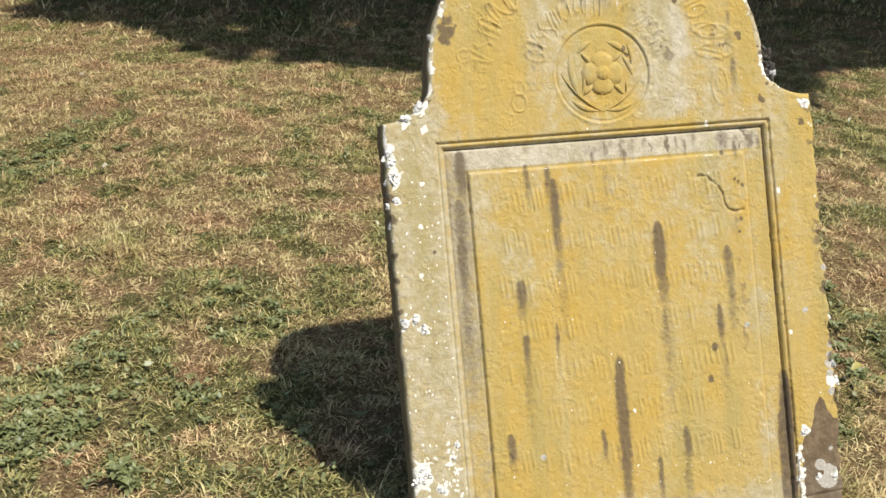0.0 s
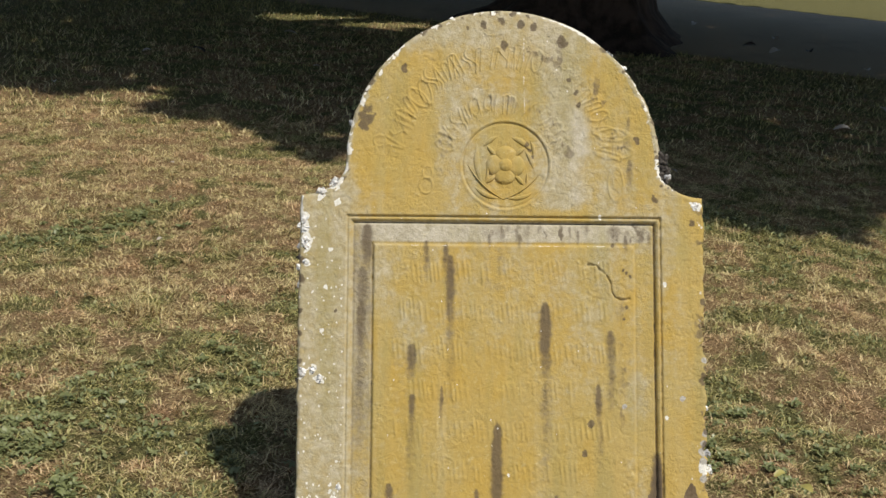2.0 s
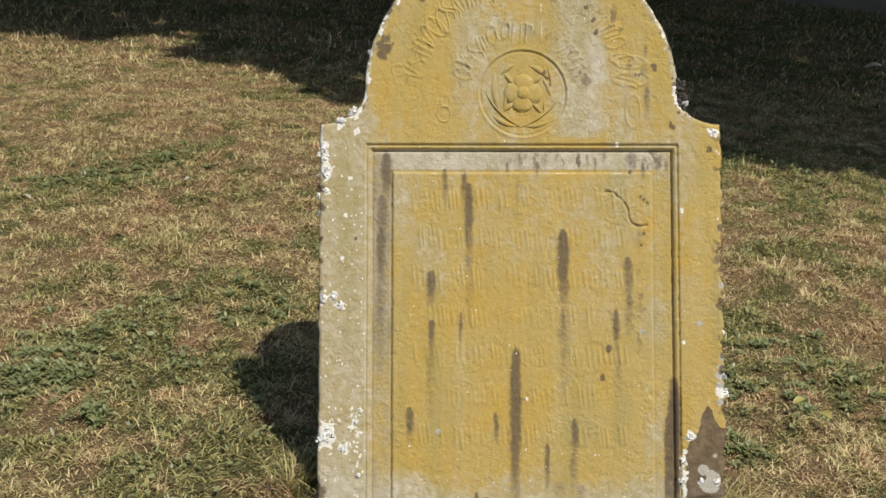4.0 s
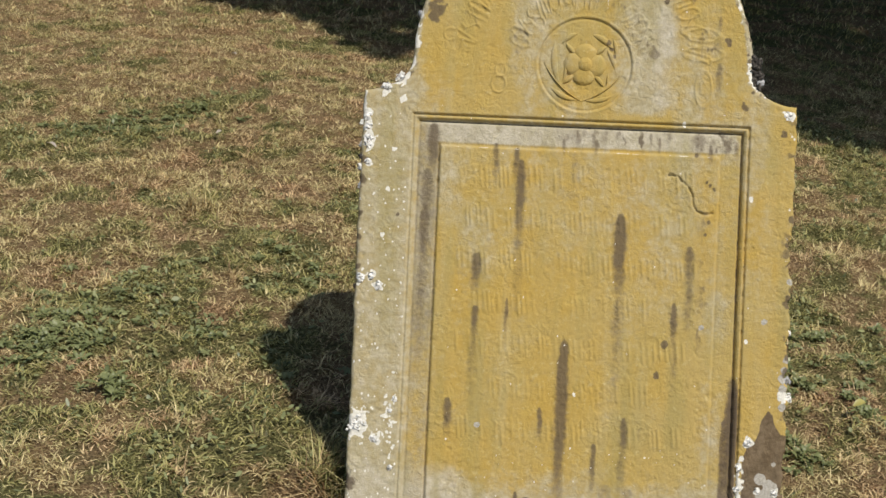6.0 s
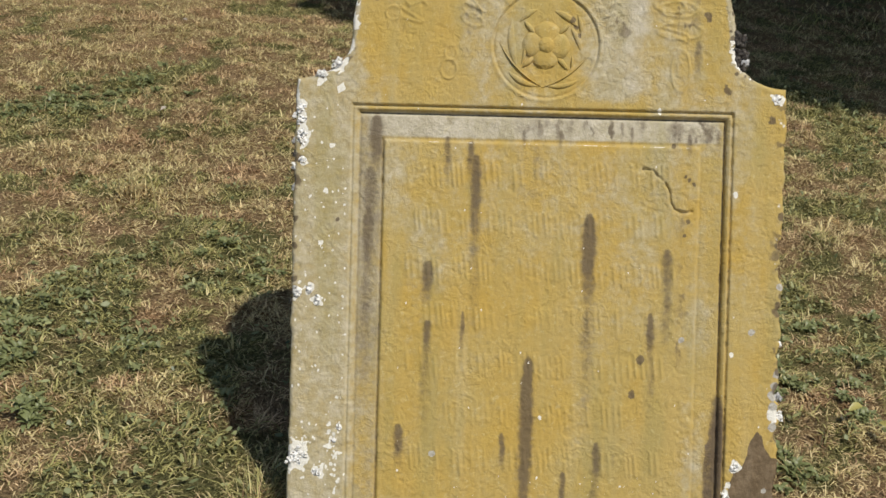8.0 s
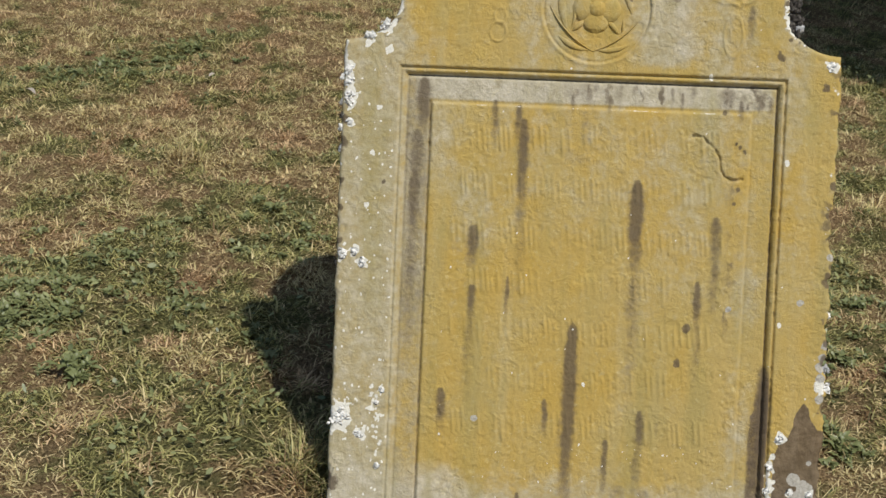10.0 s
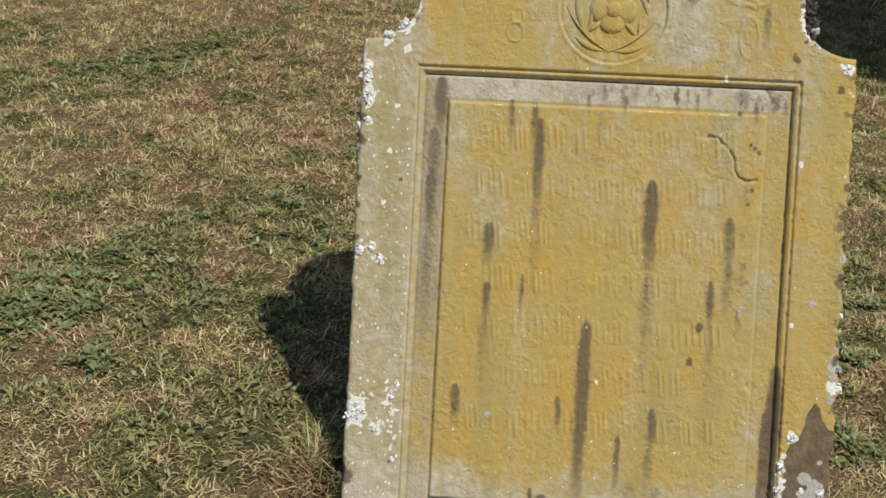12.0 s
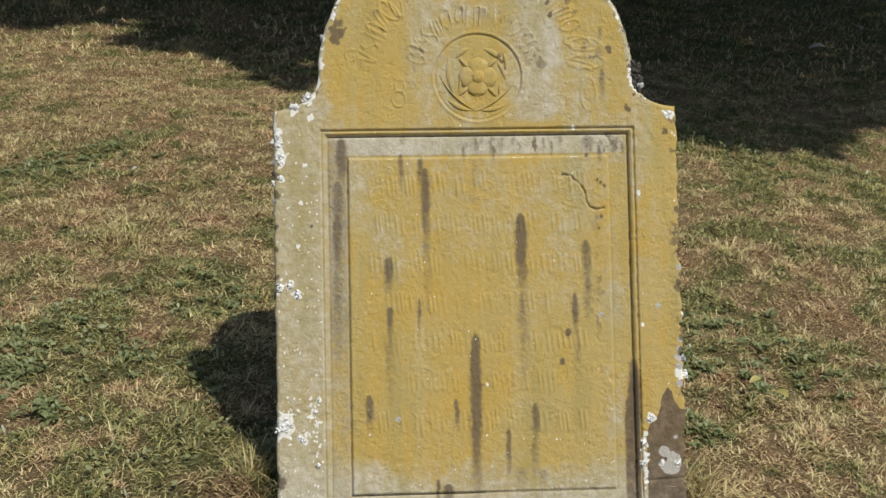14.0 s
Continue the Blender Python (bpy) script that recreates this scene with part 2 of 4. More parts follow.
def dryness(x, y):
    """1 where the turf is straw, 0 where it is green."""
    big, mid, fine = fbm(x, y, 0.85, 21, 3), fbm(x, y, 0.20, 22, 3), fbm(x, y, 0.085, 23, 2)
    d = 0.65 + 1.0 * (big - 0.5) + 2.2 * (mid - 0.5) + 2.6 * (fine - 0.5)
    for cx, cy, r, amount in GREEN_SPOTS:
        d = d - 0.62 * amount * np.exp(-((x - cx) ** 2 + (y - cy) ** 2) / (2 * r * r))
    near = np.exp(-((np.asarray(x) / 2.7) ** 6) - (((np.asarray(y) - 3.6) / 5.2) ** 6))
    return np.clip(0.55 + (d - 0.55) * near - 0.35 * step(8.5, 11.0, y) - 0.22 * step(4.4, 5.6, y), 0, 1)


# centre, radius and strength of the greener patches (below zero: barer ones)
GREEN_SPOTS = [
    (-1.48, 2.26, 0.15, 1.2), (-1.63, 2.06, 0.13, 1.1), (-1.41, 2.45, 0.12, 0.9), (-1.19, 2.38, 0.07, 0.5), (-1.38, 2.70, 0.12, 0.35), (-1.01, 0.98, 0.09, 0.5),
    (-1.04, 0.73, 0.10, 0.55), (-0.95, 0.60, 0.09, 0.5), (-1.18, 0.77, 0.09, 0.5), (-1.18, 0.46, 0.10, 0.9), (-1.18, 0.60, 0.10, 0.8), (-0.99, 0.27, 0.05, 0.7),
    (-0.66, 1.00, 0.08, 0.5), (-0.77, 1.14, 0.07, 0.4), (-0.66, 0.51, 0.12, 0.5), (-0.65, 1.42, 0.12, 0.3), (-0.75, 2.44, 0.20, 0.3), (0.80, 1.36, 0.12, 0.4),
    (0.72, 1.05, 0.12, 0.7), (0.72, 0.76, 0.13, 0.7), (0.87, 0.75, 0.10, 0.5), (0.60, 0.73, 0.10, 0.6), (0.55, 0.33, 0.06, 0.7), (1.05, 0.60, 0.12, 0.6),
    (1.39, 2.50, 0.45, 0.75), (0.95, 2.75, 0.35, 0.7), (-1.28, 1.79, 0.16, -0.6), (-1.08, 1.85, 0.14, -0.5), (-1.40, 3.30, 0.25, -0.5), (-2.10, 3.30, 0.40, -0.3),
    (-1.06, 0.40, 0.05, -0.5), (-0.83, 1.39, 0.10, -0.5), (-0.75, 0.30, 0.10, -0.3), (1.15, 1.45, 0.22, -0.6), (0.90, 1.54, 0.12, -0.4), (0.93, 2.20, 0.15, -0.5),
    (0.86, 0.48, 0.08, -0.5), (0.68, 0.12, 0.16, -0.5),
]

xs = np.concatenate([-np.geomspace(500, 3.2, 26), np.arange(-3.0, 3.01, 0.025), np.geomspace(3.2, 500, 26)])
ys = np.concatenate([-np.geomspace(500, 3.2, 22), np.arange(-3.0, 10.01, 0.032), np.geomspace(10.3, 500, 26)])
gx, gy = np.meshgrid(xs, ys)
cols, rows = len(xs), len(ys)
first = (np.arange(rows - 1)[:, None] * cols + np.arange(cols - 1)).ravel()
loops = np.stack([first, first + 1, first + cols + 1, first + cols], 1).ravel()
turf = array_mesh("ground", np.stack([gx, gy, rise(gx, gy)], -1).reshape(-1, 3), loops, np.full(len(first), 4), TURF)
mask(turf, "dry", dryness(gx, gy).ravel())
thing("ground", "dry summer turf, straw and green in patches", "ground", kind="structure", data=turf)


# ---- path behind the tree ----
PATH_EDGE = (1.82, 8.46)  # a point on the near edge of the path


def tarmac_path():
    start, along, across = np.array(PATH_EDGE), np.array([0.898, -0.440]), np.array([0.440, 0.898])
    verts, faces, n = [], [], 240
    for i in range(n + 1):
        s = -30 + 45 * i / n
        wob = 0.16 * (float(fbm(s, 0.0, 0.8, 31)) - 0.5), 0.16 * (float(fbm(s, 7.0, 0.8, 33)) - 0.5)
        for w, z in ((wob[0], -0.02), (wob[0] + 0.05, 0.012), (2.4, 0.03), (4.85 + wob[1], 0.012), (4.9 + wob[1], -0.02)):
            p = start + along * s + across * w
            verts.append((*p, z))
    for i in range(n):
        for k in range(4):
            a = i * 5 + k
            faces.append((a, a + 5, a + 6, a + 1))
    thing("path", "worn grey tarmac path with ragged grass edges", "path", kind="structure", data=mesh_from("path", verts, faces, TARMAC))


tarmac_path()

# ---- the headstone ----
# In its own frame: x along the width, z up the face, the face looks along -y.
STONE_POSE = pose(0.0114, -0.0124, -0.0364, -23.57, -2.89, 2.50)
MID_X, ARCH_Z, ARCH_R = 0.008, 0.915, 0.337
ROSE = (0.012, 0.912)  # centre of the carved rose
LEFT, RIGHT, SHOULDER, FOOT, THICK = -0.424, 0.437, 0.846, -0.26, 0.085
PANEL = (-0.324, 0.344, 0.802)  # left, right and top of the sunk field
FIELD = (-0.268, 0.288, 0.742, 0.035)  # left, right, top and bottom of the raised text field

# drips: x, top, bottom, half width, strength
DRIPS = [
    (-0.281, 0.785, 0.66, 0.012, 1.0), (-0.288, 0.70, 0.53, 0.013, 0.75), (-0.291, 0.63, 0.45, 0.010, 0.9), (-0.293, 0.52, 0.22, 0.014, 0.62),
    (-0.155, 0.752, 0.66, 0.006, 0.75), (-0.114, 0.745, 0.66, 0.006, 0.8), (-0.104, 0.722, 0.52, 0.009, 0.95), (-0.104, 0.62, 0.36, 0.009, 0.45), (0.097, 0.622, 0.43, 0.011, 1.1),
    (0.097, 0.47, 0.20, 0.011, 0.5), (-0.186, 0.532, 0.44, 0.010, 0.85), (-0.184, 0.428, 0.35, 0.007, 0.9), (-0.186, 0.40, 0.20, 0.009, 0.45),
    (-0.122, 0.445, 0.36, 0.004, 0.8), (-0.006, 0.372, -0.02, 0.0105, 1.15), (0.235, 0.562, 0.46, 0.009, 0.8), (0.236, 0.49, 0.36, 0.008, 0.6),
    (0.209, 0.45, 0.35, 0.006, 0.9), (0.211, 0.39, 0.22, 0.007, 0.45), (-0.230, 0.244, 0.155, 0.008, 0.9), (-0.047, 0.234, 0.15, 0.005, 0.8),
    (0.119, 0.22, 0.12, 0.007, 0.85), (0.115, 0.15, 0.03, 0.008, 0.5), (0.061, 0.168, 0.05, 0.005, 0.85), (-0.089, 0.066, 0.0, 0.004, 0.9),
    (-0.067, 0.055, 0.0, 0.010, 0.9), (0.278, 0.93, 0.85, 0.006, 0.65), (0.277, 1.02, 0.98, 0.004, 0.6), (0.06, 0.79, 0.73, 0.005, 0.5),
    (0.0, 0.79, 0.735, 0.012, 0.45), (0.245, 0.785, 0.73, 0.014, 0.6), (0.185, 0.79, 0.75, 0.006, 0.5), (0.155, 0.40, 0.33, 0.003, 0.4),
    (0.255, 0.40, 0.34, 0.003, 0.5), (0.15, 0.20, 0.17, 0.003, 0.5), (-0.02, 0.20, 0.13, 0.004, 0.5), (0.085, 0.09, 0.03, 0.012, 0.45),
    (0.13, 0.08, 0.03, 0.012, 0.45), (0.33, 0.31, 0.0, 0.012, 1.0), (0.32, 0.24, 0.02, 0.012, 0.6),
]
# round dark spots: x, z, radius
SPOTS = [
    (-0.418, 0.705, 0.009), (-0.419, 0.665, 0.010), (-0.420, 0.60, 0.007), (-0.420, 0.55, 0.007), (-0.419, 0.495, 0.006), (-0.416, 0.063, 0.014),
    (0.270, 0.684, 0.004), (0.277, 0.675, 0.0035), (0.263, 0.690, 0.003), (0.24, 0.742, 0.004), (0.27, 0.61, 0.004), (0.263, 0.585, 0.004),
    (0.057, 0.957, 0.006), (0.064, 0.944, 0.005), (0.069, 0.930, 0.004), (0.432, 0.62, 0.008), (0.434, 0.53, 0.010), (0.431, 0.35, 0.006), (0.431, 0.32, 0.008), (0.434, 0.235, 0.010), (0.425, 0.57, 0.005),
    (0.192, 0.364, 0.008), (0.178, 0.305, 0.006), (0.331, 0.841, 0.007), (0.294, 0.970, 0.007), (-0.287, 1.012, 0.018), (-0.29, 0.995, 0.012),
    (0.008, 1.175, 0.009), (-0.035, 1.215, 0.010), (0.045, 1.222, 0.009), (0.075, 1.215, 0.009), (0.135, 1.185, 0.011), (-0.07, 1.21, 0.004),
    (0.005, 1.228, 0.010), (-0.205, 1.12, 0.008), (0.345, 0.87, 0.004),
    (0.41, 0.79, 0.007), (0.43, 0.46, 0.012), (0.15, 1.10, 0.006), (0.165, 1.07, 0.006), (0.17, 1.045, 0.006), (-0.345, 0.6, 0.004),
]
# pale crusted spots: x, z, radius
PALE = [
    (-0.413, 0.792, 0.009), (-0.412, 0.772, 0.009), (-0.411, 0.748, 0.010), (-0.408, 0.735, 0.009), (-0.409, 0.702, 0.006), (-0.413, 0.472, 0.010), (-0.391, 0.476, 0.006),
    (-0.377, 0.457, 0.008), (-0.408, 0.183, 0.021), (-0.372, 0.154, 0.009), (-0.334, 0.234, 0.004), (-0.342, 0.212, 0.0035), (-0.338, 0.10, 0.0035),
    (0.418, 0.828, 0.009), (-0.352, 0.872, 0.012), (-0.378, 0.853, 0.010), (0.417, 0.086, 0.007), (0.385, 0.087, 0.005), (0.346, 0.13, 0.006),
    (0.344, 0.09, 0.006), (0.362, 0.18, 0.008), (-0.346, 0.83, 0.006), (0.019, 0.26, 0.0025), (-0.352, 0.20, 0.004), (0.350, 0.38, 0.004),
    (0.35, 0.66, 0.004), (-0.356, 0.73, 0.004), (-0.365, 0.65, 0.004), (-0.375, 0.56, 0.004), (0.426, 0.274, 0.011), (0.215, 0.802, 0.004),
]

# smooth grey crusts: x, z, radius
CRUSTS = [
    (0.390, 0.111, 0.012), (0.408, 0.096, 0.015), (0.402, 0.078, 0.018), (0.414, 0.141, 0.005), (0.432, 0.346, 0.008), (0.428, 0.325, 0.007),
    (0.425, 0.308, 0.009), (0.427, 0.290, 0.009), (0.427, 0.253, 0.008), (0.263, 0.403, 0.006), (-0.17, 0.191, 0.006), (0.385, 0.42, 0.006), (0.433, 0.50, 0.007),
]


fleck_rng = random.Random(77)
# short dark runs under the moulding at the head of the field
for _ in range(22):
    head_top = fleck_rng.uniform(0.762, 0.788)
    DRIPS.append((fleck_rng.uniform(-0.03, 0.325), head_top, head_top - fleck_rng.uniform(0.02, 0.05), fleck_rng.uniform(0.0025, 0.006), fleck_rng.uniform(0.45, 0.85)))
FLECKS = [(fleck_rng.uniform(-0.42, -0.325), fleck_rng.uniform(0.02, 0.80), fleck_rng.uniform(0.0010, 0.0026), 0.85) for _ in range(120)]
FLECKS += [(fleck_rng.gauss(-0.342, 0.008), fleck_rng.gauss(0.18, 0.05), fleck_rng.uniform(0.0012, 0.0032), 1.0) for _ in range(46)]
FLECKS += [(fleck_rng.gauss(-0.40, 0.012), fleck_rng.gauss(0.205, 0.016), fleck_rng.uniform(0.0014, 0.0034), 1.0) for _ in range(22)]
FLECKS += [(fleck_rng.uniform(-0.31, 0.33), fleck_rng.uniform(0.0, 0.22) ** 1.2, fleck_rng.uniform(0.001, 0.0024), 0.75) for _ in range(90)]
FLECKS += [(fleck_rng.uniform(-0.31, 0.42), fleck_rng.uniform(0.2, 1.2), fleck_rng.uniform(0.001, 0.0022), 0.75) for _ in range(70)]
FLECKS += [(fleck_rng.gauss(0.349, 0.004), fleck_rng.uniform(0.03, 0.15), fleck_rng.uniform(0.002, 0.005), 1.0) for _ in range(30)]


def rr_rose(x, z):
    return np.hypot(x - ROSE[0], z - ROSE[1])


def half_edges(z):
    """The left and right outline at the height z."""
    z = np.asarray(z, float)
    dz = np.clip(z - ARCH_Z, 0, ARCH_R)
    arch = np.sqrt(np.clip(ARCH_R**2 - dz**2, 0, None))
    cove_r = ARCH_Z - SHOULDER
    drop = np.clip(ARCH_Z - z, 0, cove_r)
    cove = cove_r - np.sqrt(np.clip(cove_r**2 - drop**2, 0, None))
    left = MID_X - arch - cove * (MID_X - ARCH_R - LEFT) / cove_r
    right = MID_X + arch + cove * (RIGHT - MID_X - ARCH_R) / cove_r
    below = z < SHOULDER
    left, right = np.where(below, LEFT, left), np.where(below, RIGHT, right)
    nibble = 0.006 * (fbm(z, 0 * z, 0.035, 41, 4) - 0.55), 0.013 * (fbm(z, 0 * z, 0.035, 47, 4) - 0.5)
    notch = 0.005 * step(0.55, 0.75, fbm(z, 0 * z, 0.022, 52, 2))
    return left - nibble[0], right + nibble[1] - notch * (z < 0.62) * (z > 0.08)


def bars_along(s, lo, hi, pitch, width, seed, gaps=0.16):
    """Upright strokes side by side along s, with gaps as between words."""
    rng = random.Random(seed)
    out, at = np.zeros_like(s), lo
    while at < hi:
        if rng.random() > gaps:
            out = np.maximum(out, rng.uniform(0.45, 1.0) * np.exp(-(((s - at) / width) ** 2)))
            at += pitch * rng.uniform(0.75, 1.3)
        else:
            at += pitch * 1.6
    return out


def relief(x, z):
    """How far the face stands out, in metres."""
    h = 0.0016 * (fbm(x, z, 0.12, 61, 3) - 0.5) + 0.0014 * (fbm(x + 0.3 * z, z - 0.3 * x, 0.011, 62, 3) - 0.5)
    # fine curling furrows and shallow scars of weathering
    for cell, deep, seed in ((0.016, 0.0006, 64), (0.028, 0.0004, 65)):
        curl = np.abs(fbm(x + 0.2 * z, z - 0.2 * x, cell, seed, 3) - 0.5)
        h = h - deep * np.exp(-((curl / 0.045) ** 2)) * step(0.38, 0.62, fbm(x, z, 0.07, seed + 2, 2))
    h = h - 0.0008 * step(0.66, 0.74, fbm(x, z, 0.022, 68, 3))
    # sunk field with a bead between two cuts, and the raised text field in it
    s = np.minimum(np.minimum(x - PANEL[0], PANEL[1] - x), PANEL[2] - z)
    cut = lambda at, half: np.clip(1 - np.abs(s - at) / half, 0, 1)
    faint = np.where(x < -0.25, 0.4, 1.0)
    faint = np.where(PANEL[2] - z < x - PANEL[0], 1.0, faint)
    h = h - 0.006 * step(0.004, 0.017, s) - (0.0066 * cut(0.002, 0.0034) + 0.0060 * cut(0.0145, 0.0034)) * faint
    t = np.minimum(np.minimum(x - FIELD[0], FIELD[1] - x), np.minimum(FIELD[2] - z, z - FIELD[3]))
    h = h + 0.0034 * step(-0.0005, 0.0045, t) - 0.0036 * np.clip(1 - np.abs(t + 0.0015) / 0.0028, 0, 1) * np.where(x - FIELD[0] < np.minimum(FIELD[1] - x, FIELD[2] - z), 1.15, 0.25)
    # worn lines of writing, as plain bars
    inside = step(0.012, 0.03, t)
    for n, z0 in enumerate((0.683, 0.600, 0.516, 0.434, 0.350, 0.267, 0.184)):
        side = (0.015, 0.03, 0.0, 0.05, 0.02, 0.09, 0.03)[n]
        strokes = bars_along(x + 0.1 * (z - z0), FIELD[0] + 0.03 + side, FIELD[1] - 0.03 - side, 0.0105, 0.0026, 70 + n)
        tall = step(0.024, 0.016, np.abs(z - z0 + 0.022 * (fbm(x, 0 * x, 0.02, 80 + n, 2) - 0.5)))
        wear = 0.35 + 0.9 * fbm(x, z, 0.09, 90, 2)
        h = h + 0.0018 * strokes * tall * inside * wear
    # two arcs of bars over the ring
    dx, dz = x - MID_X, z - ARCH_Z
    r, a = np.hypot(dx, dz), np.arctan2(dz, dx)
    worn = 1 - 0.7 * np.exp(-(((a - 0.95) / 0.28) ** 2))
    above = step(-0.02, 0.0, dz)

    def rib(off, half):
        return np.exp(-np.abs(off / half) ** 3)

    for r0, half, lo, hi, pitch, seed in ((0.232, 0.027, 0.10, 3.0, 0.074, 101), (0.133, 0.022, 0.25, 2.95, 0.115, 102)):
        rng, at = random.Random(seed), lo
        while at < hi:
            tall, mid, slant = half * rng.uniform(0.7, 1.1), r0 + rng.uniform(-0.005, 0.005), rng.uniform(-0.1, 0.45)
            u, v = (a - at) * r0, r - mid
            inside_tall = step(tall, tall - 0.004, np.abs(v))
            kind = rng.choice(("stem", "stem", "arch", "loop", "curl"))
            if kind == "stem":
                shape, wide = rib(u + slant * v, 0.0019) * inside_tall, 1.0
            elif kind == "arch":
                legs = np.maximum(rib(u - 0.0055 + slant * v, 0.0018), rib(u + 0.0055 + slant * v, 0.0018)) * inside_tall
                shape, wide = np.maximum(legs, rib(np.hypot(u + slant * v, v - tall + 0.006) - 0.0055, 0.0018) * (v > tall - 0.006)), 1.7
            elif kind == "loop":
                shape, wide = rib((np.hypot((u + slant * v) / (tall * 0.5), v / tall) - 0.9) * tall * 0.5, 0.0018), 1.6
            else:
                shape, wide = rib(u - tall * 0.32 * np.sin(3.1 * v / tall), 0.0020) * inside_tall, 1.4
            h = h + rng.uniform(0.0012, 0.0021) * shape * worn * above
            at += pitch * wide * rng.choice((0.62, 0.7, 0.8, 1.2)) * 0.72
    # round figures beside the ring and at the end of the arc
    for cx, cz, rx, rz in ((-0.154, 0.895, 0.010, 0.013), (-0.157, 0.867, 0.014, 0.017), (0.248, 0.874, 0.016, 0.036), (0.243, 0.980, 0.033, 0.013), (0.245, 0.943, 0.039, 0.015), (-0.256, 0.962, 0.013, 0.012)):
        h = h + 0.0015 * np.exp(-np.abs((np.hypot((x - cx) / rx, (z - cz) / rz) - 1) * min(rx, rz) / 0.0019) ** 3)
    # ring round the rose: one cut line, and a ground a little sunk
    rr = np.hypot(x - ROSE[0], z - ROSE[1])
    h = h - 0.0016 * step(0.094, 0.088, rr) - 0.0028 * np.exp(-(((rr - 0.0915) / 0.0021) ** 2)) + 0.0012 * np.exp(-(((rr - 0.0965) / 0.0028) ** 2))
    # a broken flake near the head of the field, and a cut across the foot
    far = np.full_like(x, 1.0)
    for (ax, az), (bx, bz) in zip(CRACK, CRACK[1:]):
        k = np.clip(((x - ax) * (bx - ax) + (z - az) * (bz - az)) / ((bx - ax) ** 2 + (bz - az) ** 2), 0, 1)
        far = np.minimum(far, np.hypot(x - ax - k * (bx - ax), z - az - k * (bz - az)))
    far = far + 0.004 * (fbm(x, z, 0.012, 69, 3) - 0.5)
    h = h - 0.0050 * np.exp(-((far / 0.0020) ** 2))
    h = h - 0.003 * np.exp(-(((z - 0.052 - 0.05 * (x - 0.38)) / 0.0022) ** 2)) * (x > 0.346)
    return h


CRACK = [(0.188, 0.700), (0.205, 0.699), (0.214, 0.688), (0.226, 0.680), (0.235, 0.664), (0.237, 0.645), (0.244, 0.632), (0.258, 0.626), (0.276, 0.628)]


def stains(me, x, z, depth=None):
    """The masks for the weathering of the stone, with side shade and a ledge highlight painted in."""
    wob = (fbm(x, z, 0.05, 131, 3) - 0.5) * 0.012
    rag_x, rag_z = (fbm(x, z, 0.012, 132, 3) - 0.5), (fbm(x, z, 0.012, 134, 3) - 0.5)
    drip = np.zeros_like(x)
    for cx, top, low, half, strength in DRIPS:
        down = np.clip((top - z) / (top - low), -1, 2)
        thin = 1.25 * half * np.clip(0.5 + 3.0 * down, 0.35, 1.0)
        body = np.exp(-np.abs((x - cx - wob * 0.35 - 0.004 * rag_x) / thin) ** 2.6) * step(-0.02, 0.05, down + 0.06 * rag_z) * (1 - step(0.25, 1.3, down))
        drip = np.maximum(drip, strength * body)
    for cx, cz, rad in SPOTS:
        drip = np.maximum(drip, 0.95 * step(1.25, 0.6, np.hypot((x - cx) / rad + 1.6 * rag_x, (z - cz) * 0.85 / rad + 1.6 * rag_z)))
    # the blotchy pale-grey head of the field
    head = step(0.742, 0.752, z) * step(0.796, 0.785, z) * step(-0.31, -0.29, x) * step(0.335, 0.31, x)
    drip = np.maximum(drip, head * (0.35 + 0.45 * step(-0.05, 0.1, x)) * step(0.52, 0.72, fbm(x + 0.1 * z + 0.01 * rag_x, 0.5 * z, 0.016, 133, 4)))
    grey = 0.85 * step(-0.262, -0.335, x + 2 * wob) * step(1.0, 0.84, z)
    # chalky white: the head of the field, the bare strip by the ring, the crown and the foot
    chalk = head * (0.45 + 0.6 * fbm(x, z, 0.05, 176, 3))
    chalk = np.maximum(chalk, 0.8 * np.exp(-(((x - 0.165 - 3 * wob) / 0.032) ** 2)) * step(0.815, 0.84, z) * step(1.12, 0.98, z) * (0.4 + 0.9 * fbm(x, 0.4 * z, 0.04, 177, 3)))
    chalk = np.maximum(chalk, 0.55 * np.exp(-(((x - 0.07 - 3 * wob) / 0.10) ** 2)) * step(1.02, 1.16, z) * (0.4 + 0.9 * fbm(x, z, 0.05, 178, 3)))
    chalk = np.maximum(chalk, 0.75 * step(0.150, 0.085, z + 3 * wob + 0.08 * step(-0.25, -0.1, x)) * (0.5 + 0.7 * fbm(x, z, 0.06, 179, 3)))
    chalk = np.maximum(chalk, 0.35 * step(-0.30, -0.34, x) * step(0.85, 0.8, z) * step(0.45, 0.7, fbm(x, z, 0.07, 180, 4)))
    band = np.exp(-(((x - 0.13 - 4 * wob - 0.03 * rag_x) / 0.075) ** 2)) * step(0.80, 0.83, z)
    tip = step(1.10, 1.2, z) * 0.8
    low = step(0.16, 0.03, z + 2 * wob) * 0.8
    strip = 0.8 * step(-0.318, -0.308, x) * step(-0.262, -0.272, x) * (0.55 + 0.45 * step(0.26, 0.40, z + 4 * wob)) * step(0.80, 0.785, z)
    upper = 0.38 * step(0.35, 0.62, z + 6 * wob) * step(0.80, 0.75, z) * fbm(x, 0.35 * z, 0.06, 136, 3) * 1.6
    crest = 0.75 * step(0.62, 0.3, np.abs(x - 0.02) / 0.3) * step(0.98, 1.08, z) * fbm(x, z, 0.08, 138, 3) * 1.5
    cheek = 0.6 * step(0.24, 0.285, x) * step(0.34, 0.30, x) * step(0.80, 0.55, z) * fbm(x, z, 0.06, 135, 3) * 1.5
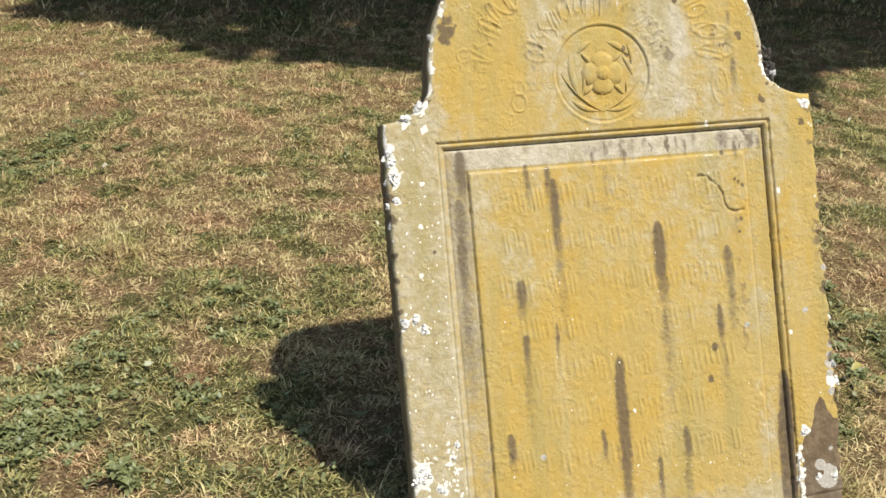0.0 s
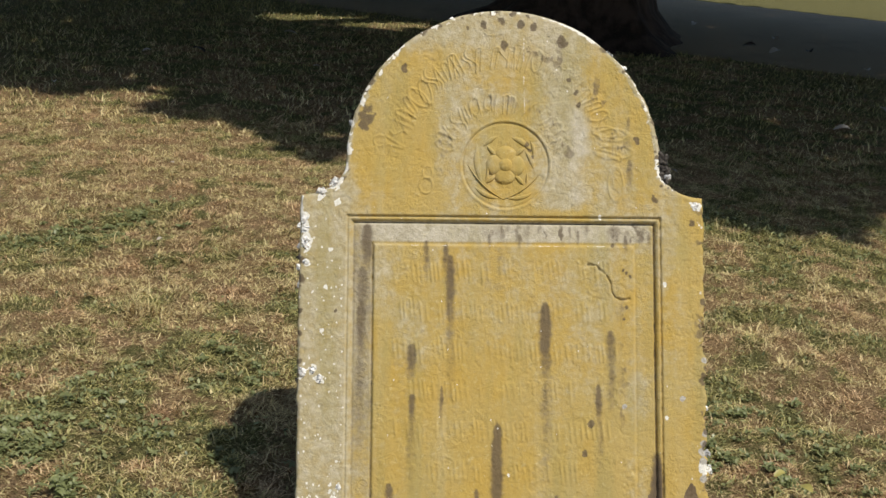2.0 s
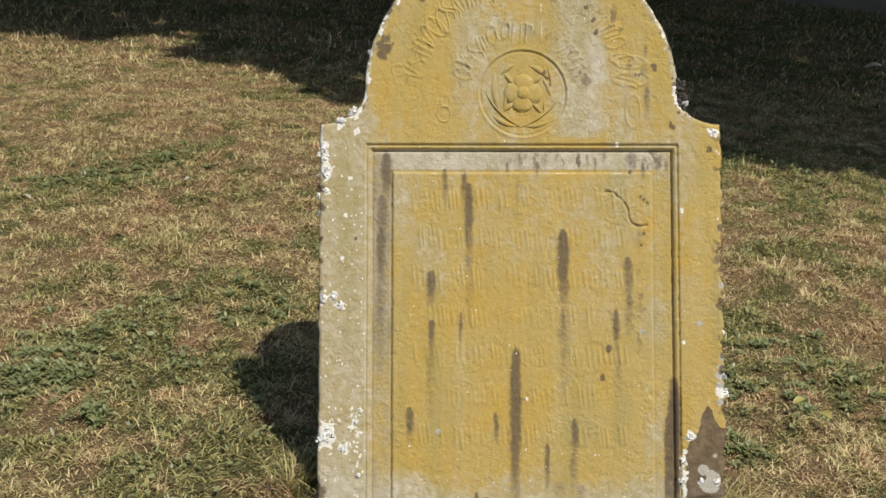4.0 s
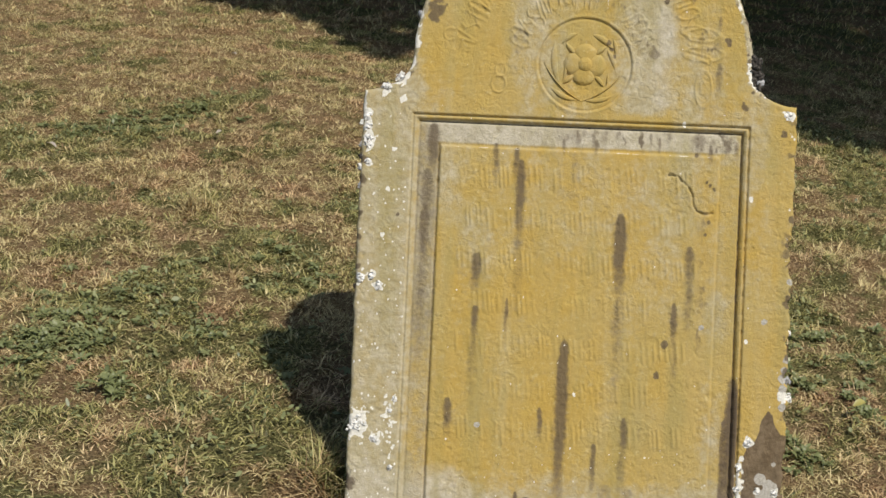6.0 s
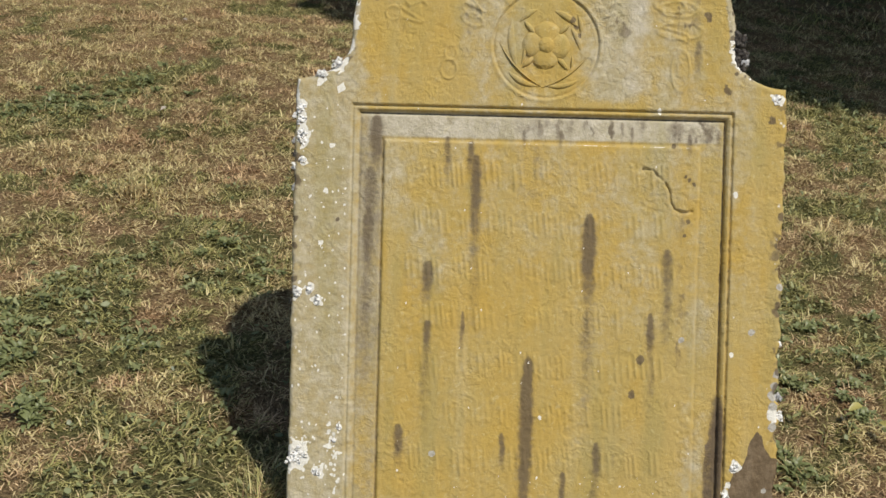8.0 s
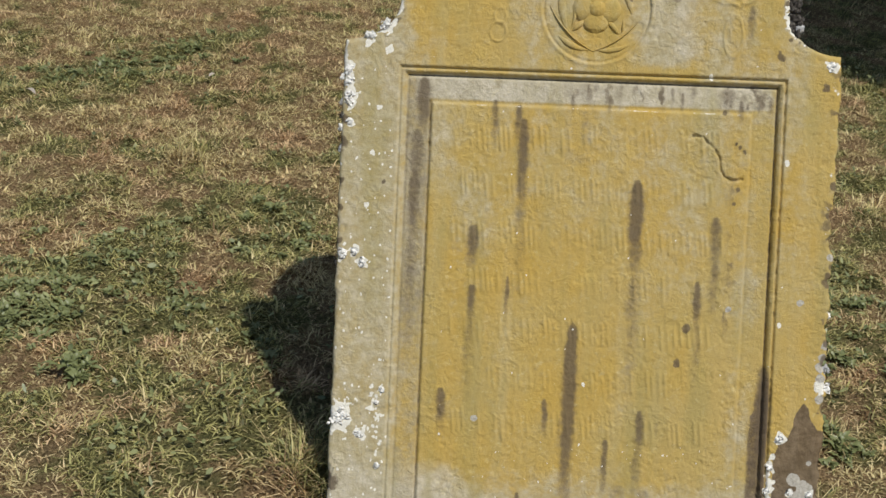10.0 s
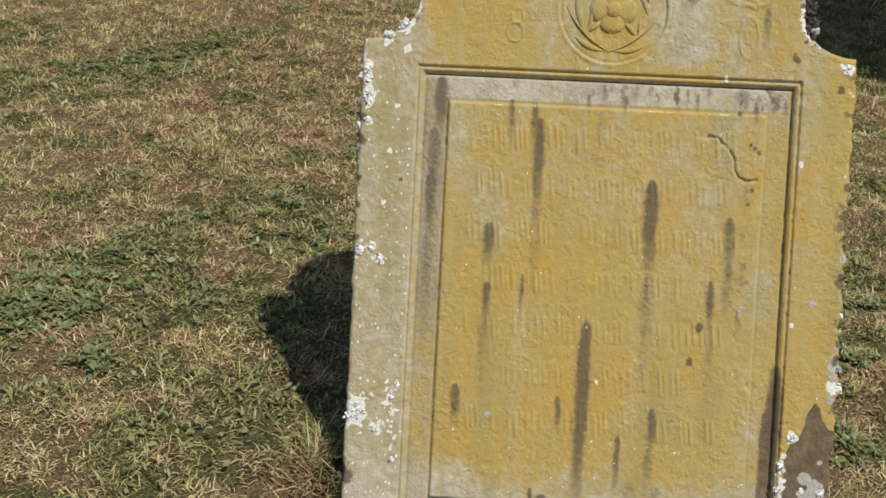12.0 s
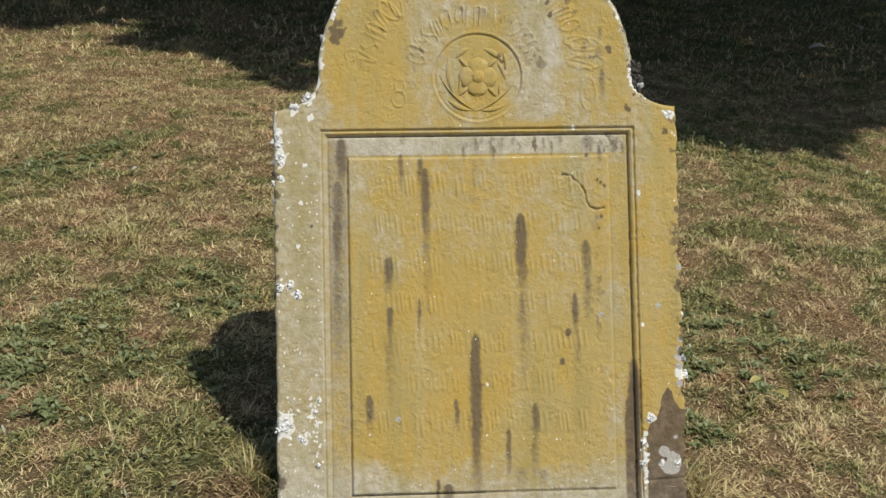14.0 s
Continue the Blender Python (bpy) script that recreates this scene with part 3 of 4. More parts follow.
    middle = 0.55 * np.exp(-(((x - 0.13) / 0.09) ** 2) - ((z - 0.66) / 0.12) ** 2)
    grey = np.max([grey, 0.95 * band, tip, low, 1.15 * head, strip, upper, crest, cheek, middle, (0.3 + 0.35 * step(0.35, 0.7, z)) * step(0.35, 0.75, fbm(x, 0.35 * z, 0.09, 137, 4)), 0.15 + 0 * x], axis=0)
    grey = grey * (1 - 0.9 * np.exp(-(((x - 0.405 - 2 * wob) / 0.022) ** 2) - ((z - 0.66) / 0.12) ** 2))
    # the stained strip beside the field, blotches along its other edge, and grime over the middle of its head
    shade_strip = step(-0.313, -0.309, x) * step(-0.268, -0.272, x) * step(0.79, 0.775, z)
    drip = np.maximum(drip, shade_strip * (0.22 + 0.35 * fbm(x, 0.3 * z, 0.03, 182, 3)) * (0.6 + 0.4 * step(0.2, 0.35, z)))
    drip = np.maximum(drip, 0.48 * np.exp(-(((x - 0.264) / 0.016) ** 2)) * step(0.33, 0.38, z) * step(0.72, 0.62, z) * step(0.50, 0.66, fbm(x, z, 0.016, 184, 4)))
    drip = np.maximum(drip, 0.34 * np.exp(-(((x + 0.005 - wob) / 0.03) ** 2)) * step(0.56, 0.70, z) * step(0.75, 0.74, z) * (0.4 + fbm(x, 0.2 * z, 0.012, 186, 2)))
    # the brown wedge at the foot of one border
    top = np.interp(x + 0.006 * rag_z, [0.352, 0.36, 0.368, 0.376, 0.384, 0.392, 0.400, 0.408, 0.414, 0.425, 0.437], [0.15, 0.172, 0.188, 0.18, 0.20, 0.235, 0.247, 0.238, 0.215, 0.20, 0.20])
    wedge = step(0.004, -0.004, z - top + 0.012 * rag_x) * step(0.350, 0.356, x)
    top = np.interp(x + 0.01 * rag_z, [0.300, 0.308, 0.315, 0.322, 0.329, 0.34], [0.10, 0.20, 0.25, 0.28, 0.303, 0.30])
    flank = 0.62 * step(0.012, -0.03, z - top) * step(0.300, 0.312, x) * step(0.345, 0.338, x)
    brown = np.maximum(wedge, flank)
    pale = np.zeros_like(x)
    for cx, cz, rad in PALE:
        rag = 1.2 if rad > 0.015 else 2.2
        pale = np.maximum(pale, step(1.3, 0.9, np.hypot((x - cx) / rad + rag * rag_x, (z - cz) / rad * 0.8 + rag * rag_z)))
    inset = np.where(z > ARCH_Z, ARCH_R - np.hypot(x - MID_X, z - ARCH_Z), np.minimum(x - half_edges(z)[0], half_edges(z)[1] - x))
    rim = step(0.012, 0.003, inset + 0.010 * rag_x)
    pale = np.maximum(pale, np.where((x > 0.24) & (z > 0.84), 0.55, np.where(z < 0.80, 0.42, 0.75)) * rim * ((x < 0.3) | (z > 0.78)) * step(0.42, 0.62, fbm(x, z, 0.05, 139, 3)))
    for cx, cz, rad, strength in FLECKS:
        near = np.flatnonzero((np.abs(x - cx) < 3 * rad) & (np.abs(z - cz) < 3 * rad))
        pale[near] = np.maximum(pale[near], strength * step(1.4, 0.5, np.hypot((x[near] - cx) / rad + 2 * rag_x[near], (z[near] - cz) / rad * 0.8 + 2 * rag_z[near])))
    run = np.exp(-(((x - 0.052 - 0.25 * wob) / 0.0032) ** 2)) * step(1.0, 1.04, z) * step(1.235, 1.21, z)
    pale = np.maximum(pale, 0.52 * run * step(0.35, 0.65, fbm(x, z, 0.018, 143, 3)))
    pale = np.where(rr_rose(x, z) < 0.09, 0.6 * pale, pale)
    # painted highlight: sunlit top edge of the raised field, put into the pale mask
    lit_ledge = np.exp(-(((z - FIELD[2] + 0.002) / 0.0028) ** 2)) * step(FIELD[0], FIELD[0] + 0.01, x) * step(FIELD[1], FIELD[1] - 0.01, x)
    pale = np.maximum(pale, 0.62 * lit_ledge * step(0.35, 0.6, fbm(x, z, 0.03, 147, 3)))
    border = step(0.395, 0.43, x) * step(0.86, 0.80, z) * step(0.30, 0.36, z)
    drip = np.maximum(drip, 0.75 * border * step(0.60, 0.72, fbm(x, z, 0.022, 148, 4)))
    pale = np.maximum(pale, 0.5 * border * step(0.64, 0.72, fbm(x, z, 0.02, 149, 4)))
    # worn grey arris round the head, with black and white specks
    arris = step(0.017, 0.006, inset + 0.014 * rag_z) * step(0.84, 0.87, z)
    grey = np.maximum(grey, 1.1 * arris)
    pale = np.maximum(pale, 0.85 * arris * step(0.57, 0.66, fbm(x, z, 0.014, 171, 3)))
    drip = np.maximum(drip, 0.9 * arris * step(0.60, 0.68, fbm(x, z, 0.016, 172, 3)))
    # grime caught between the worn strokes over the ring
    far_r = np.hypot(x - MID_X, z - ARCH_Z)
    caught = (np.exp(-(((far_r - 0.256) / 0.03) ** 2)) + np.exp(-(((far_r - 0.138) / 0.026) ** 2))) * step(ARCH_Z - 0.01, ARCH_Z + 0.02, z)
    drip = np.maximum(drip, (0.35 + 0.3 * step(0.0, 0.1, x)) * np.clip(caught, 0, 1) * step(0.55, 0.72, fbm(x, 0.7 * z, 0.016, 173, 3)))
    crust = np.zeros_like(x)
    for cx, cz, rad in CRUSTS:
        crust = np.maximum(crust, step(1.15, 0.8, np.hypot((x - cx) / rad + 0.8 * rag_x, (z - cz) / rad + 0.8 * rag_z)))
    if depth is not None:
        # shade painted onto the sides and back, nearly black and cloudy
        drip = np.maximum(drip, step(0.004, 0.014, depth) * (0.55 + 0.7 * fbm(x + 3 * depth, z, 0.05, 145, 3)))
        pale = pale * step(0.009, 0.002, depth)
    for name, values in (("drip", drip), ("chalk", chalk), ("grey", grey), ("brown", brown), ("pale", pale), ("crust", crust)):
        mask(me, name, values)


def slab_mesh():
    top = ARCH_Z + ARCH_R
    z = np.concatenate([
        np.linspace(FOOT, 0.0, 24)[:-1], np.arange(0.0, SHOULDER - 0.001, 0.0021), SHOULDER + (ARCH_Z - SHOULDER) * np.linspace(0, 1, 50)[:-1] ** 2,
        top - ARCH_R * np.linspace(1, 0.012, 270) ** 2,
    ])
    n = 560
    left, right = half_edges(z)
    share = np.linspace(0, 1, n)
    x = left[:, None] + (right - left)[:, None] * share
    zz = np.repeat(z[:, None], n, 1)
    # rounded, worn arris
    edge = np.minimum(x - left[:, None], right[:, None] - x)
    radial = ARCH_R - np.hypot(x - MID_X, np.maximum(zz - ARCH_Z, 0))
    edge = np.where(zz > ARCH_Z, np.minimum(edge, radial), edge)
    cove_r = ARCH_Z - SHOULDER
    hollow = np.minimum(np.hypot((x - LEFT) / (MID_X - ARCH_R - LEFT), (zz - ARCH_Z) / cove_r), np.hypot((x - RIGHT) / (RIGHT - MID_X - ARCH_R), (zz - ARCH_Z) / cove_r))
    edge = np.where((zz > SHOULDER - 0.02) & (zz <= ARCH_Z), np.minimum(edge, (hollow - 1) * cove_r), edge)
    soft = 0.008 + 0.006 * (fbm(x, zz, 0.05, 151, 3) - 0.3)
    lack = np.clip(1 - np.clip(edge, 0, None) / soft, 0, 1)
    out = relief(x, zz) - soft * (1 - np.sqrt(np.clip(1 - lack**2, 0, 1)))
    front = np.stack([x, -out, zz], -1).reshape(-1, 3)
    rows_n = len(z)
    # sides and back
    rough = lambda seed, d: 0.003 * (fbm(z, 0 * z + d, 0.03, seed, 3) - 0.5)
    rings = []
    for d in (0.03, 0.06, THICK - 0.006, THICK):
        inset = 0.006 if d == THICK else 0.0
        rings.append((np.stack([left + inset + rough(155, d), 0 * z + d, z], -1), np.stack([right - inset + rough(157, d), 0 * z + d, z], -1)))
    verts, index = [front], [(np.arange(rows_n) * n, np.arange(rows_n) * n + n - 1)]
    count = len(front)
    for a, b in rings:
        index.append((count + np.arange(rows_n), count + rows_n + np.arange(rows_n)))
        verts += [a, b]
        count += 2 * rows_n
    quads = []
    f = (np.arange(rows_n - 1)[:, None] * n + np.arange(n - 1)).ravel()
    quads.append(np.stack([f, f + 1, f + n + 1, f + n], 1))
    for (l0, r0), (l1, r1) in zip(index, index[1:]):
        quads.append(np.stack([l0[:-1], l0[1:], l1[1:], l1[:-1]], 1))
        quads.append(np.stack([r0[:-1], r1[:-1], r1[1:], r0[1:]], 1))
    l1, r1 = index[-1]
    quads.append(np.stack([l1[:-1], l1[1:], r1[1:], r1[:-1]], 1))
    # close the crown
    cap = [(l0[-1], r0[-1], r1_[-1], l1_[-1]) for (l0, r0), (l1_, r1_) in zip(index[1:], index[2:])]
    quads.append(np.array(cap))
    quads = np.concatenate(quads)
    verts = np.concatenate(verts)
    me = array_mesh("slab", verts, quads.ravel(), np.full(len(quads), 4), STONE)
    if len(me.vertices) == len(verts):
        stains(me, verts[:, 0], verts[:, 2], verts[:, 1])
    return me


def carved_petal():
    """One broad petal of the rose, lying in the xz plane, its tip along +z."""
    verts, faces, n, m = [], [], 14, 8
    for i in range(m + 1):
        s = i / m
        for k in range(n + 1):
            q = -1 + 2 * k / n
            wide = 0.0248 * math.sqrt(math.sin(math.pi * (0.11 + 0.82 * s**1.2)))
            xx, zz = q * wide, 0.006 + 0.037 * s - 0.004 * q * q * s
            lift = 0.0078 * (1 - abs(q) ** 4) * (1 - 0.9 * s**7)
            verts.append((xx, 0.0035 - lift, zz))
    for i in range(m):
        for k in range(n):
            a = i * (n + 1) + k
            faces.append((a, a + 1, a + n + 2, a + n + 1))
    return verts, faces


def carved_leaf(x0, z0, x1, z1, bend, wide, lift=0.0058):
    """A leaf or stem in low relief from one point to another, bowed sideways by bend; places are from the rose's centre."""
    verts, faces, m, n = [], [], 18, 6
    length = math.hypot(x1 - x0, z1 - z0)
    ux, uz = (x1 - x0) / length, (z1 - z0) / length
    for i in range(m + 1):
        s = i / m
        off = 4 * bend * s * (1 - s)
        half = wide * math.sin(math.pi * min(0.97, max(0.05, s))) ** 0.7
        for k in range(n + 1):
            q = -1 + 2 * k / n
            o = off + q * half
            up = lift * (1 - q * q) * math.sin(math.pi * min(0.97, max(0.05, s))) ** 0.5 - 0.0010 * math.exp(-((q / 0.2) ** 2)) * (wide > 0.003)
            verts.append((ROSE[0] + x0 + ux * length * s - uz * o, 0.0035 - up, ROSE[1] + z0 + uz * length * s + ux * o))
    for i in range(m):
        for k in range(n):
            a = i * (n + 1) + k
            faces.append((a, a + 1, a + n + 2, a + n + 1))
    return verts, faces


def stone_part(name, verts, faces, parent, label=""):
    me = mesh_from(name, verts, faces, STONE)
    co = np.array(verts)
    stains(me, co[:, 0], co[:, 2])
    return part(name, me, parent, label)


def lichen_patch(cx, cz, rad, seed, y=0.0, flat=0.06, grow=1.0):
    """A crust of small uneven lobes on the face or the arris."""
    rng = random.Random(seed)
    bm = bmesh.new()
    for _ in range(20 + int(rad * 5200)):
        a, d = rng.uniform(0, 2 * math.pi), rad * math.sqrt(rng.random())
        size = grow * rng.choice((0.0010, 0.0016, 0.0024, 0.0036)) * rng.uniform(0.8, 1.2) * (1.2 - 0.4 * d / rad)
        d *= 0.85 + 0.25 * math.sin(2 * a + seed) + 0.2 * math.sin(5 * a + 2 * seed)
        spot = Matrix.Translation((cx + d * math.cos(a), y - 0.0005, cz + d * math.sin(a))) @ Matrix.Diagonal((size, size * flat, size * rng.uniform(0.7, 1.2), 1))
        made = bmesh.ops.create_icosphere(bm, subdivisions=1, radius=1.0, matrix=spot)
        for v in made["verts"]:
            v.co += Vector((rng.uniform(-1, 1), 0.4 * rng.uniform(-1, 1), rng.uniform(-1, 1))) * size * 0.65
    me = bpy.data.meshes.new("lichen")
    bm.to_mesh(me)
    bm.free()
    me.polygons.foreach_set("use_smooth", [True] * len(me.polygons))
    return me


def headstone():
    stone = thing("headstone", "leaning round-topped limestone headstone, yellow with lichen, dark drips", "headstone", STONE_POSE)
    part("slab", slab_mesh(), stone, "ochre-stained limestone with a sunk panel and worn writing")
    boss_v, boss_f = [], []
    for i in range(6):
        lat = i / 5 * math.pi / 2
        for j in range(16):
            b = 2 * math.pi * j / 16
            boss_v.append((ROSE[0] + 0.0150 * math.cos(lat) * math.cos(b), -0.002 - 0.0062 * math.sin(lat), ROSE[1] + 0.0150 * math.cos(lat) * math.sin(b)))
    for i in range(5):
        for j in range(16):
            boss_f.append((i * 16 + j, i * 16 + (j + 1) % 16, (i + 1) * 16 + (j + 1) % 16, (i + 1) * 16 + j))
    rose = stone_part("rose", boss_v, boss_f, stone, "carved four-petalled rose in low relief")
    petal_v, petal_f = carved_petal()
    for k in range(4):
        a = math.pi * k / 2 + 0.04
        turned = [(ROSE[0] + x * math.cos(a) + z * math.sin(a), y, ROSE[1] - x * math.sin(a) + z * math.cos(a)) for x, y, z in petal_v]
        stone_part("petal", turned, petal_f, rose)
        a += math.pi / 4
        v, f = carved_leaf(0.026 * math.sin(a), 0.026 * math.cos(a), 0.058 * math.sin(a), 0.058 * math.cos(a), 0.001, 0.0060, 0.0068)
        stone_part("sepal", v, f, rose)
    for x0, z0, x1, z1, bend, wide in (
        (-0.012, -0.071, -0.067, -0.045, 0.006, 0.0065), (0.001, -0.070, 0.061, -0.057, -0.006, 0.006), (-0.002, -0.074, -0.082, 0.005, 0.010, 0.0022), (-0.008, -0.074, 0.079, -0.008, -0.010, 0.0022),
        (-0.050, -0.038, -0.060, 0.046, 0.006, 0.0085), (-0.047, 0.040, -0.015, 0.063, 0.003, 0.006), (-0.043, -0.036, -0.038, 0.012, -0.003, 0.004), (0.010, 0.062, 0.056, 0.032, 0.004, 0.0075),
        (0.041, 0.034, 0.061, -0.012, 0.004, 0.0065), (0.054, 0.054, 0.060, 0.018, 0.003, 0.005), (0.046, -0.016, 0.044, -0.040, 0.001, 0.003)):
        v, f = carved_leaf(x0, z0, x1, z1, bend, wide)
        stone_part("wreath_leaf", v, f, stone, "carved leaf of the wreath")
    for n, (cx, cz, rad) in enumerate(PALE[:21]):
        me = lichen_patch(cx, cz, rad * 0.8, 200 + n, 0.0)
        me.materials.append(WHITE_CRUST)
        part("lichen", me, stone, "crusty white lichen")
    for n, (cx, cz, rad, mat, label) in enumerate((
        (0.354, 0.897, 0.016, BLACK_CRUST, "black crusty lichen"), (0.347, 0.928, 0.014, BLACK_CRUST, "black crusty lichen"), (0.360, 0.890, 0.003, GREY_CRUST, "grey crusty lichen"),
        (-0.421, 0.780, 0.006, WHITE_CRUST, "crusty white lichen"), (-0.421, 0.735, 0.006, GREY_CRUST, "grey crusty lichen"), (-0.421, 0.712, 0.006, BLACK_CRUST, "black crusty lichen"),
        (-0.421, 0.69, 0.006, WHITE_CRUST, "crusty white lichen"), (-0.421, 0.655, 0.006, GREY_CRUST, "grey crusty lichen"), (-0.421, 0.455, 0.005, BLACK_CRUST, "black crusty lichen"),
        (0.433, 0.305, 0.009, GREY_CRUST, "grey crusty lichen"), (0.434, 0.272, 0.012, WHITE_CRUST, "crusty white lichen"), (0.433, 0.40, 0.006, WHITE_CRUST, "crusty white lichen"),
        (-0.316, 1.0, 0.005, GREY_CRUST, "grey crusty lichen"), (0.30, 1.06, 0.008, WHITE_CRUST, "crusty white lichen"), (0.262, 1.125, 0.010, WHITE_CRUST, "crusty white lichen"),
        (0.232, 1.155, 0.010, GREY_CRUST, "grey crusty lichen"), (-0.10, 1.227, 0.008, WHITE_CRUST, "crusty white lichen"))):
        me = lichen_patch(cx, cz, rad, 300 + n, 0.006, 0.9 if n < 3 else 0.32, 1.7 if n < 3 else 1.0)
        me.materials.append(mat)
        part("lichen", me, stone, label)
    return stone


headstone()


# ---- the tree behind: an old yew ----
def tube(points, radii, sides, flute=0.0, seed=0):
    verts, faces = [], []
    for i, (p, r) in enumerate(zip(points, radii)):
        d = (points[min(i + 1, len(points) - 1)] - points[max(i - 1, 0)]).normalized()
        side = d.cross(Vector((0.31, 0.9, 0.17))).normalized()
        up = d.cross(side)
        for k in range(sides):
            a = 2 * math.pi * k / sides
            rr = r * (1 + flute * (math.sin(5 * a + seed) * 0.6 + math.sin(9 * a + 2 * seed + 0.3 * i) * 0.3 + 0.4 * (noise.noise((3 * math.cos(a), 3 * math.sin(a), 0.3 * i + seed)))))
            verts.append(p + side * (rr * math.cos(a)) + up * (rr * math.sin(a)))
    for i in range(len(points) - 1):
        for k in range(sides):
            a, b = i * sides + k, i * sides + (k + 1) % sides
            faces.append((a, b, b + sides, a + sides))
    faces.append(tuple((len(points) - 1) * sides + k for k in range(sides)))
    return verts, faces


TREE = Vector((1.0, 9.2, 0.0))


def crown_reach(a):
    """How far the crown spreads at the bearing a (0 along +x, quarter turn along +y)."""
    front = 6.3 + 0.5 * math.sin(3 * a + 0.6) + 0.35 * math.sin(7 * a + 1.0)
    back = math.exp(-(((a - 0.55) / 0.75) ** 2))
    return front - 2.3 * back


def yew():
    tree = thing("yew_tree", "old dark yew with a broad fluted reddish trunk beside the path", "tree", Matrix.Translation(TREE))
    heights = [-0.15, 0.0, 0.06, 0.14, 0.28, 0.5, 0.9, 1.4, 1.9, 2.4]
    radii = [1.34, 1.12, 0.99, 0.84, 0.69, 0.61, 0.57, 0.55, 0.57, 0.50]
    v, f = tube([Vector((0.02 * math.sin(3 * h), 0.03 * h, h)) for h in heights], radii, 56, 0.16, 2.0)
    part("trunk", mesh_from("trunk", v, f, BARK), tree, "flaking reddish-brown bark, fluted and flared at the foot")
    rng = random.Random(5)
    for k in range(11):
        a = 2 * math.pi * k / 11 + rng.uniform(-0.2, 0.2)
        reach = crown_reach(a) * rng.uniform(0.75, 0.92)
        pts = []
        for i in range(8):
            s = i / 7
            pts.append(Vector((math.cos(a + 0.25 * s) * reach * s, math.sin(a + 0.25 * s) * reach * s, 1.9 + 0.1 * k % 0.6 + 1.5 * math.sin(1.9 * s) + rng.uniform(-0.1, 0.1))))
        v, f = tube(pts, [0.19 * (1 - 0.85 * i / 7) for i in range(8)], 9, 0.1, k)
        part("limb", mesh_from("limb", v, f, BARK), tree)
    v, f = tube([Vector((0.05 * i, 0.03 * i, 2.2 + 0.7 * i)) for i in range(7)], [0.42, 0.36, 0.3, 0.24, 0.18, 0.1, 0.04], 12, 0.1, 9)
    part("limb", mesh_from("limb", v, f, BARK), tree)
    # sprays of foliage through a low dome
    count = 80000
    g = np.random.default_rng(11)
    ang = g.uniform(-np.pi, np.pi, count)
    u = np.sqrt(g.uniform(0, 1, count))
    rad = 8.4 * u
    low = 2.1 + 0.5 * (1 - u) + 0.5 * (fbm(rad * np.cos(ang), rad * np.sin(ang), 0.9, 171, 2) - 0.5)
    high = 2.7 + 3.2 * np.sqrt(np.clip(1 - u**2, 0, 1))
    z = low + (high - low) * g.uniform(0, 1, count) ** 0.8
    cx, cy = rad * np.cos(ang), rad * np.sin(ang)
    # the drip line of the crown, and the gaps that let the sun through, told by where their shade falls
    hx, hy = cx - 0.35 * z + TREE.x, cy + 0.36 * z + TREE.y
    keep = hy > np.interp(hx, [x for x, _ in DRIP_LINE], [y for _, y in DRIP_LINE]) + 0.16 + 0.5 * (fbm(hx, hy, 0.5, 175, 2) - 0.5)
    keep &= (hx - 3.47) * 0.440 + (hy - 13.3) * 0.898 < 0.0 + 3.0 * step(1.6, 0.2, hx)
    for gap_x, gap_y, gap_r in SUN_GAPS:
        keep &= np.hypot((hx - gap_x) * 0.8, (hy - gap_y) * 1.6) > gap_r
    cx, cy, z, ang = cx[keep], cy[keep], z[keep], ang[keep]
    n = len(cx)
    yaw = ang + g.normal(0, 0.9, n)
    pitch = g.normal(-0.25, 0.45, n)
    size = g.uniform(0.17, 0.34, n)
    way = np.stack([np.cos(yaw) * np.cos(pitch), np.sin(yaw) * np.cos(pitch), np.sin(pitch)], 1)
    side = np.stack([-np.sin(yaw), np.cos(yaw), 0 * yaw], 1)
    side[:, 2] = g.normal(0, 0.4, n)
    base = np.stack([cx, cy, z], 1)
    pts = np.stack([base, base + way * size[:, None] * 0.45 + side * size[:, None] * 0.26, base + way * size[:, None], base + way * size[:, None] * 0.5 - side * size[:, None] * 0.26], 1)
    pts[:, 1:4:2, 2] -= 0.02
    part("crown", array_mesh("crown", pts.reshape(-1, 3), np.arange(4 * n), np.full(n, 4), YEW_LEAF, False), tree, "dense dark-green needle foliage")


# the near edge of the shade on the grass
DRIP_LINE = [(-6.0, 5.8), (-3.6, 5.0), (-2.8, 4.75), (-2.4, 4.7), (-2.05, 4.95), (-1.8, 5.05), (-1.74, 4.5), (-1.42, 4.38), (-1.04, 3.72), (-0.7, 3.56), (0.97, 2.96), (1.2, 2.86), (1.47, 2.97), (1.85, 3.29), (2.6, 3.7), (6.0, 6.0)]
# where the sun falls through the crown onto the grass: x, y, size
SUN_GAPS = [(-1.12, 9.1, 0.65)]
yew()


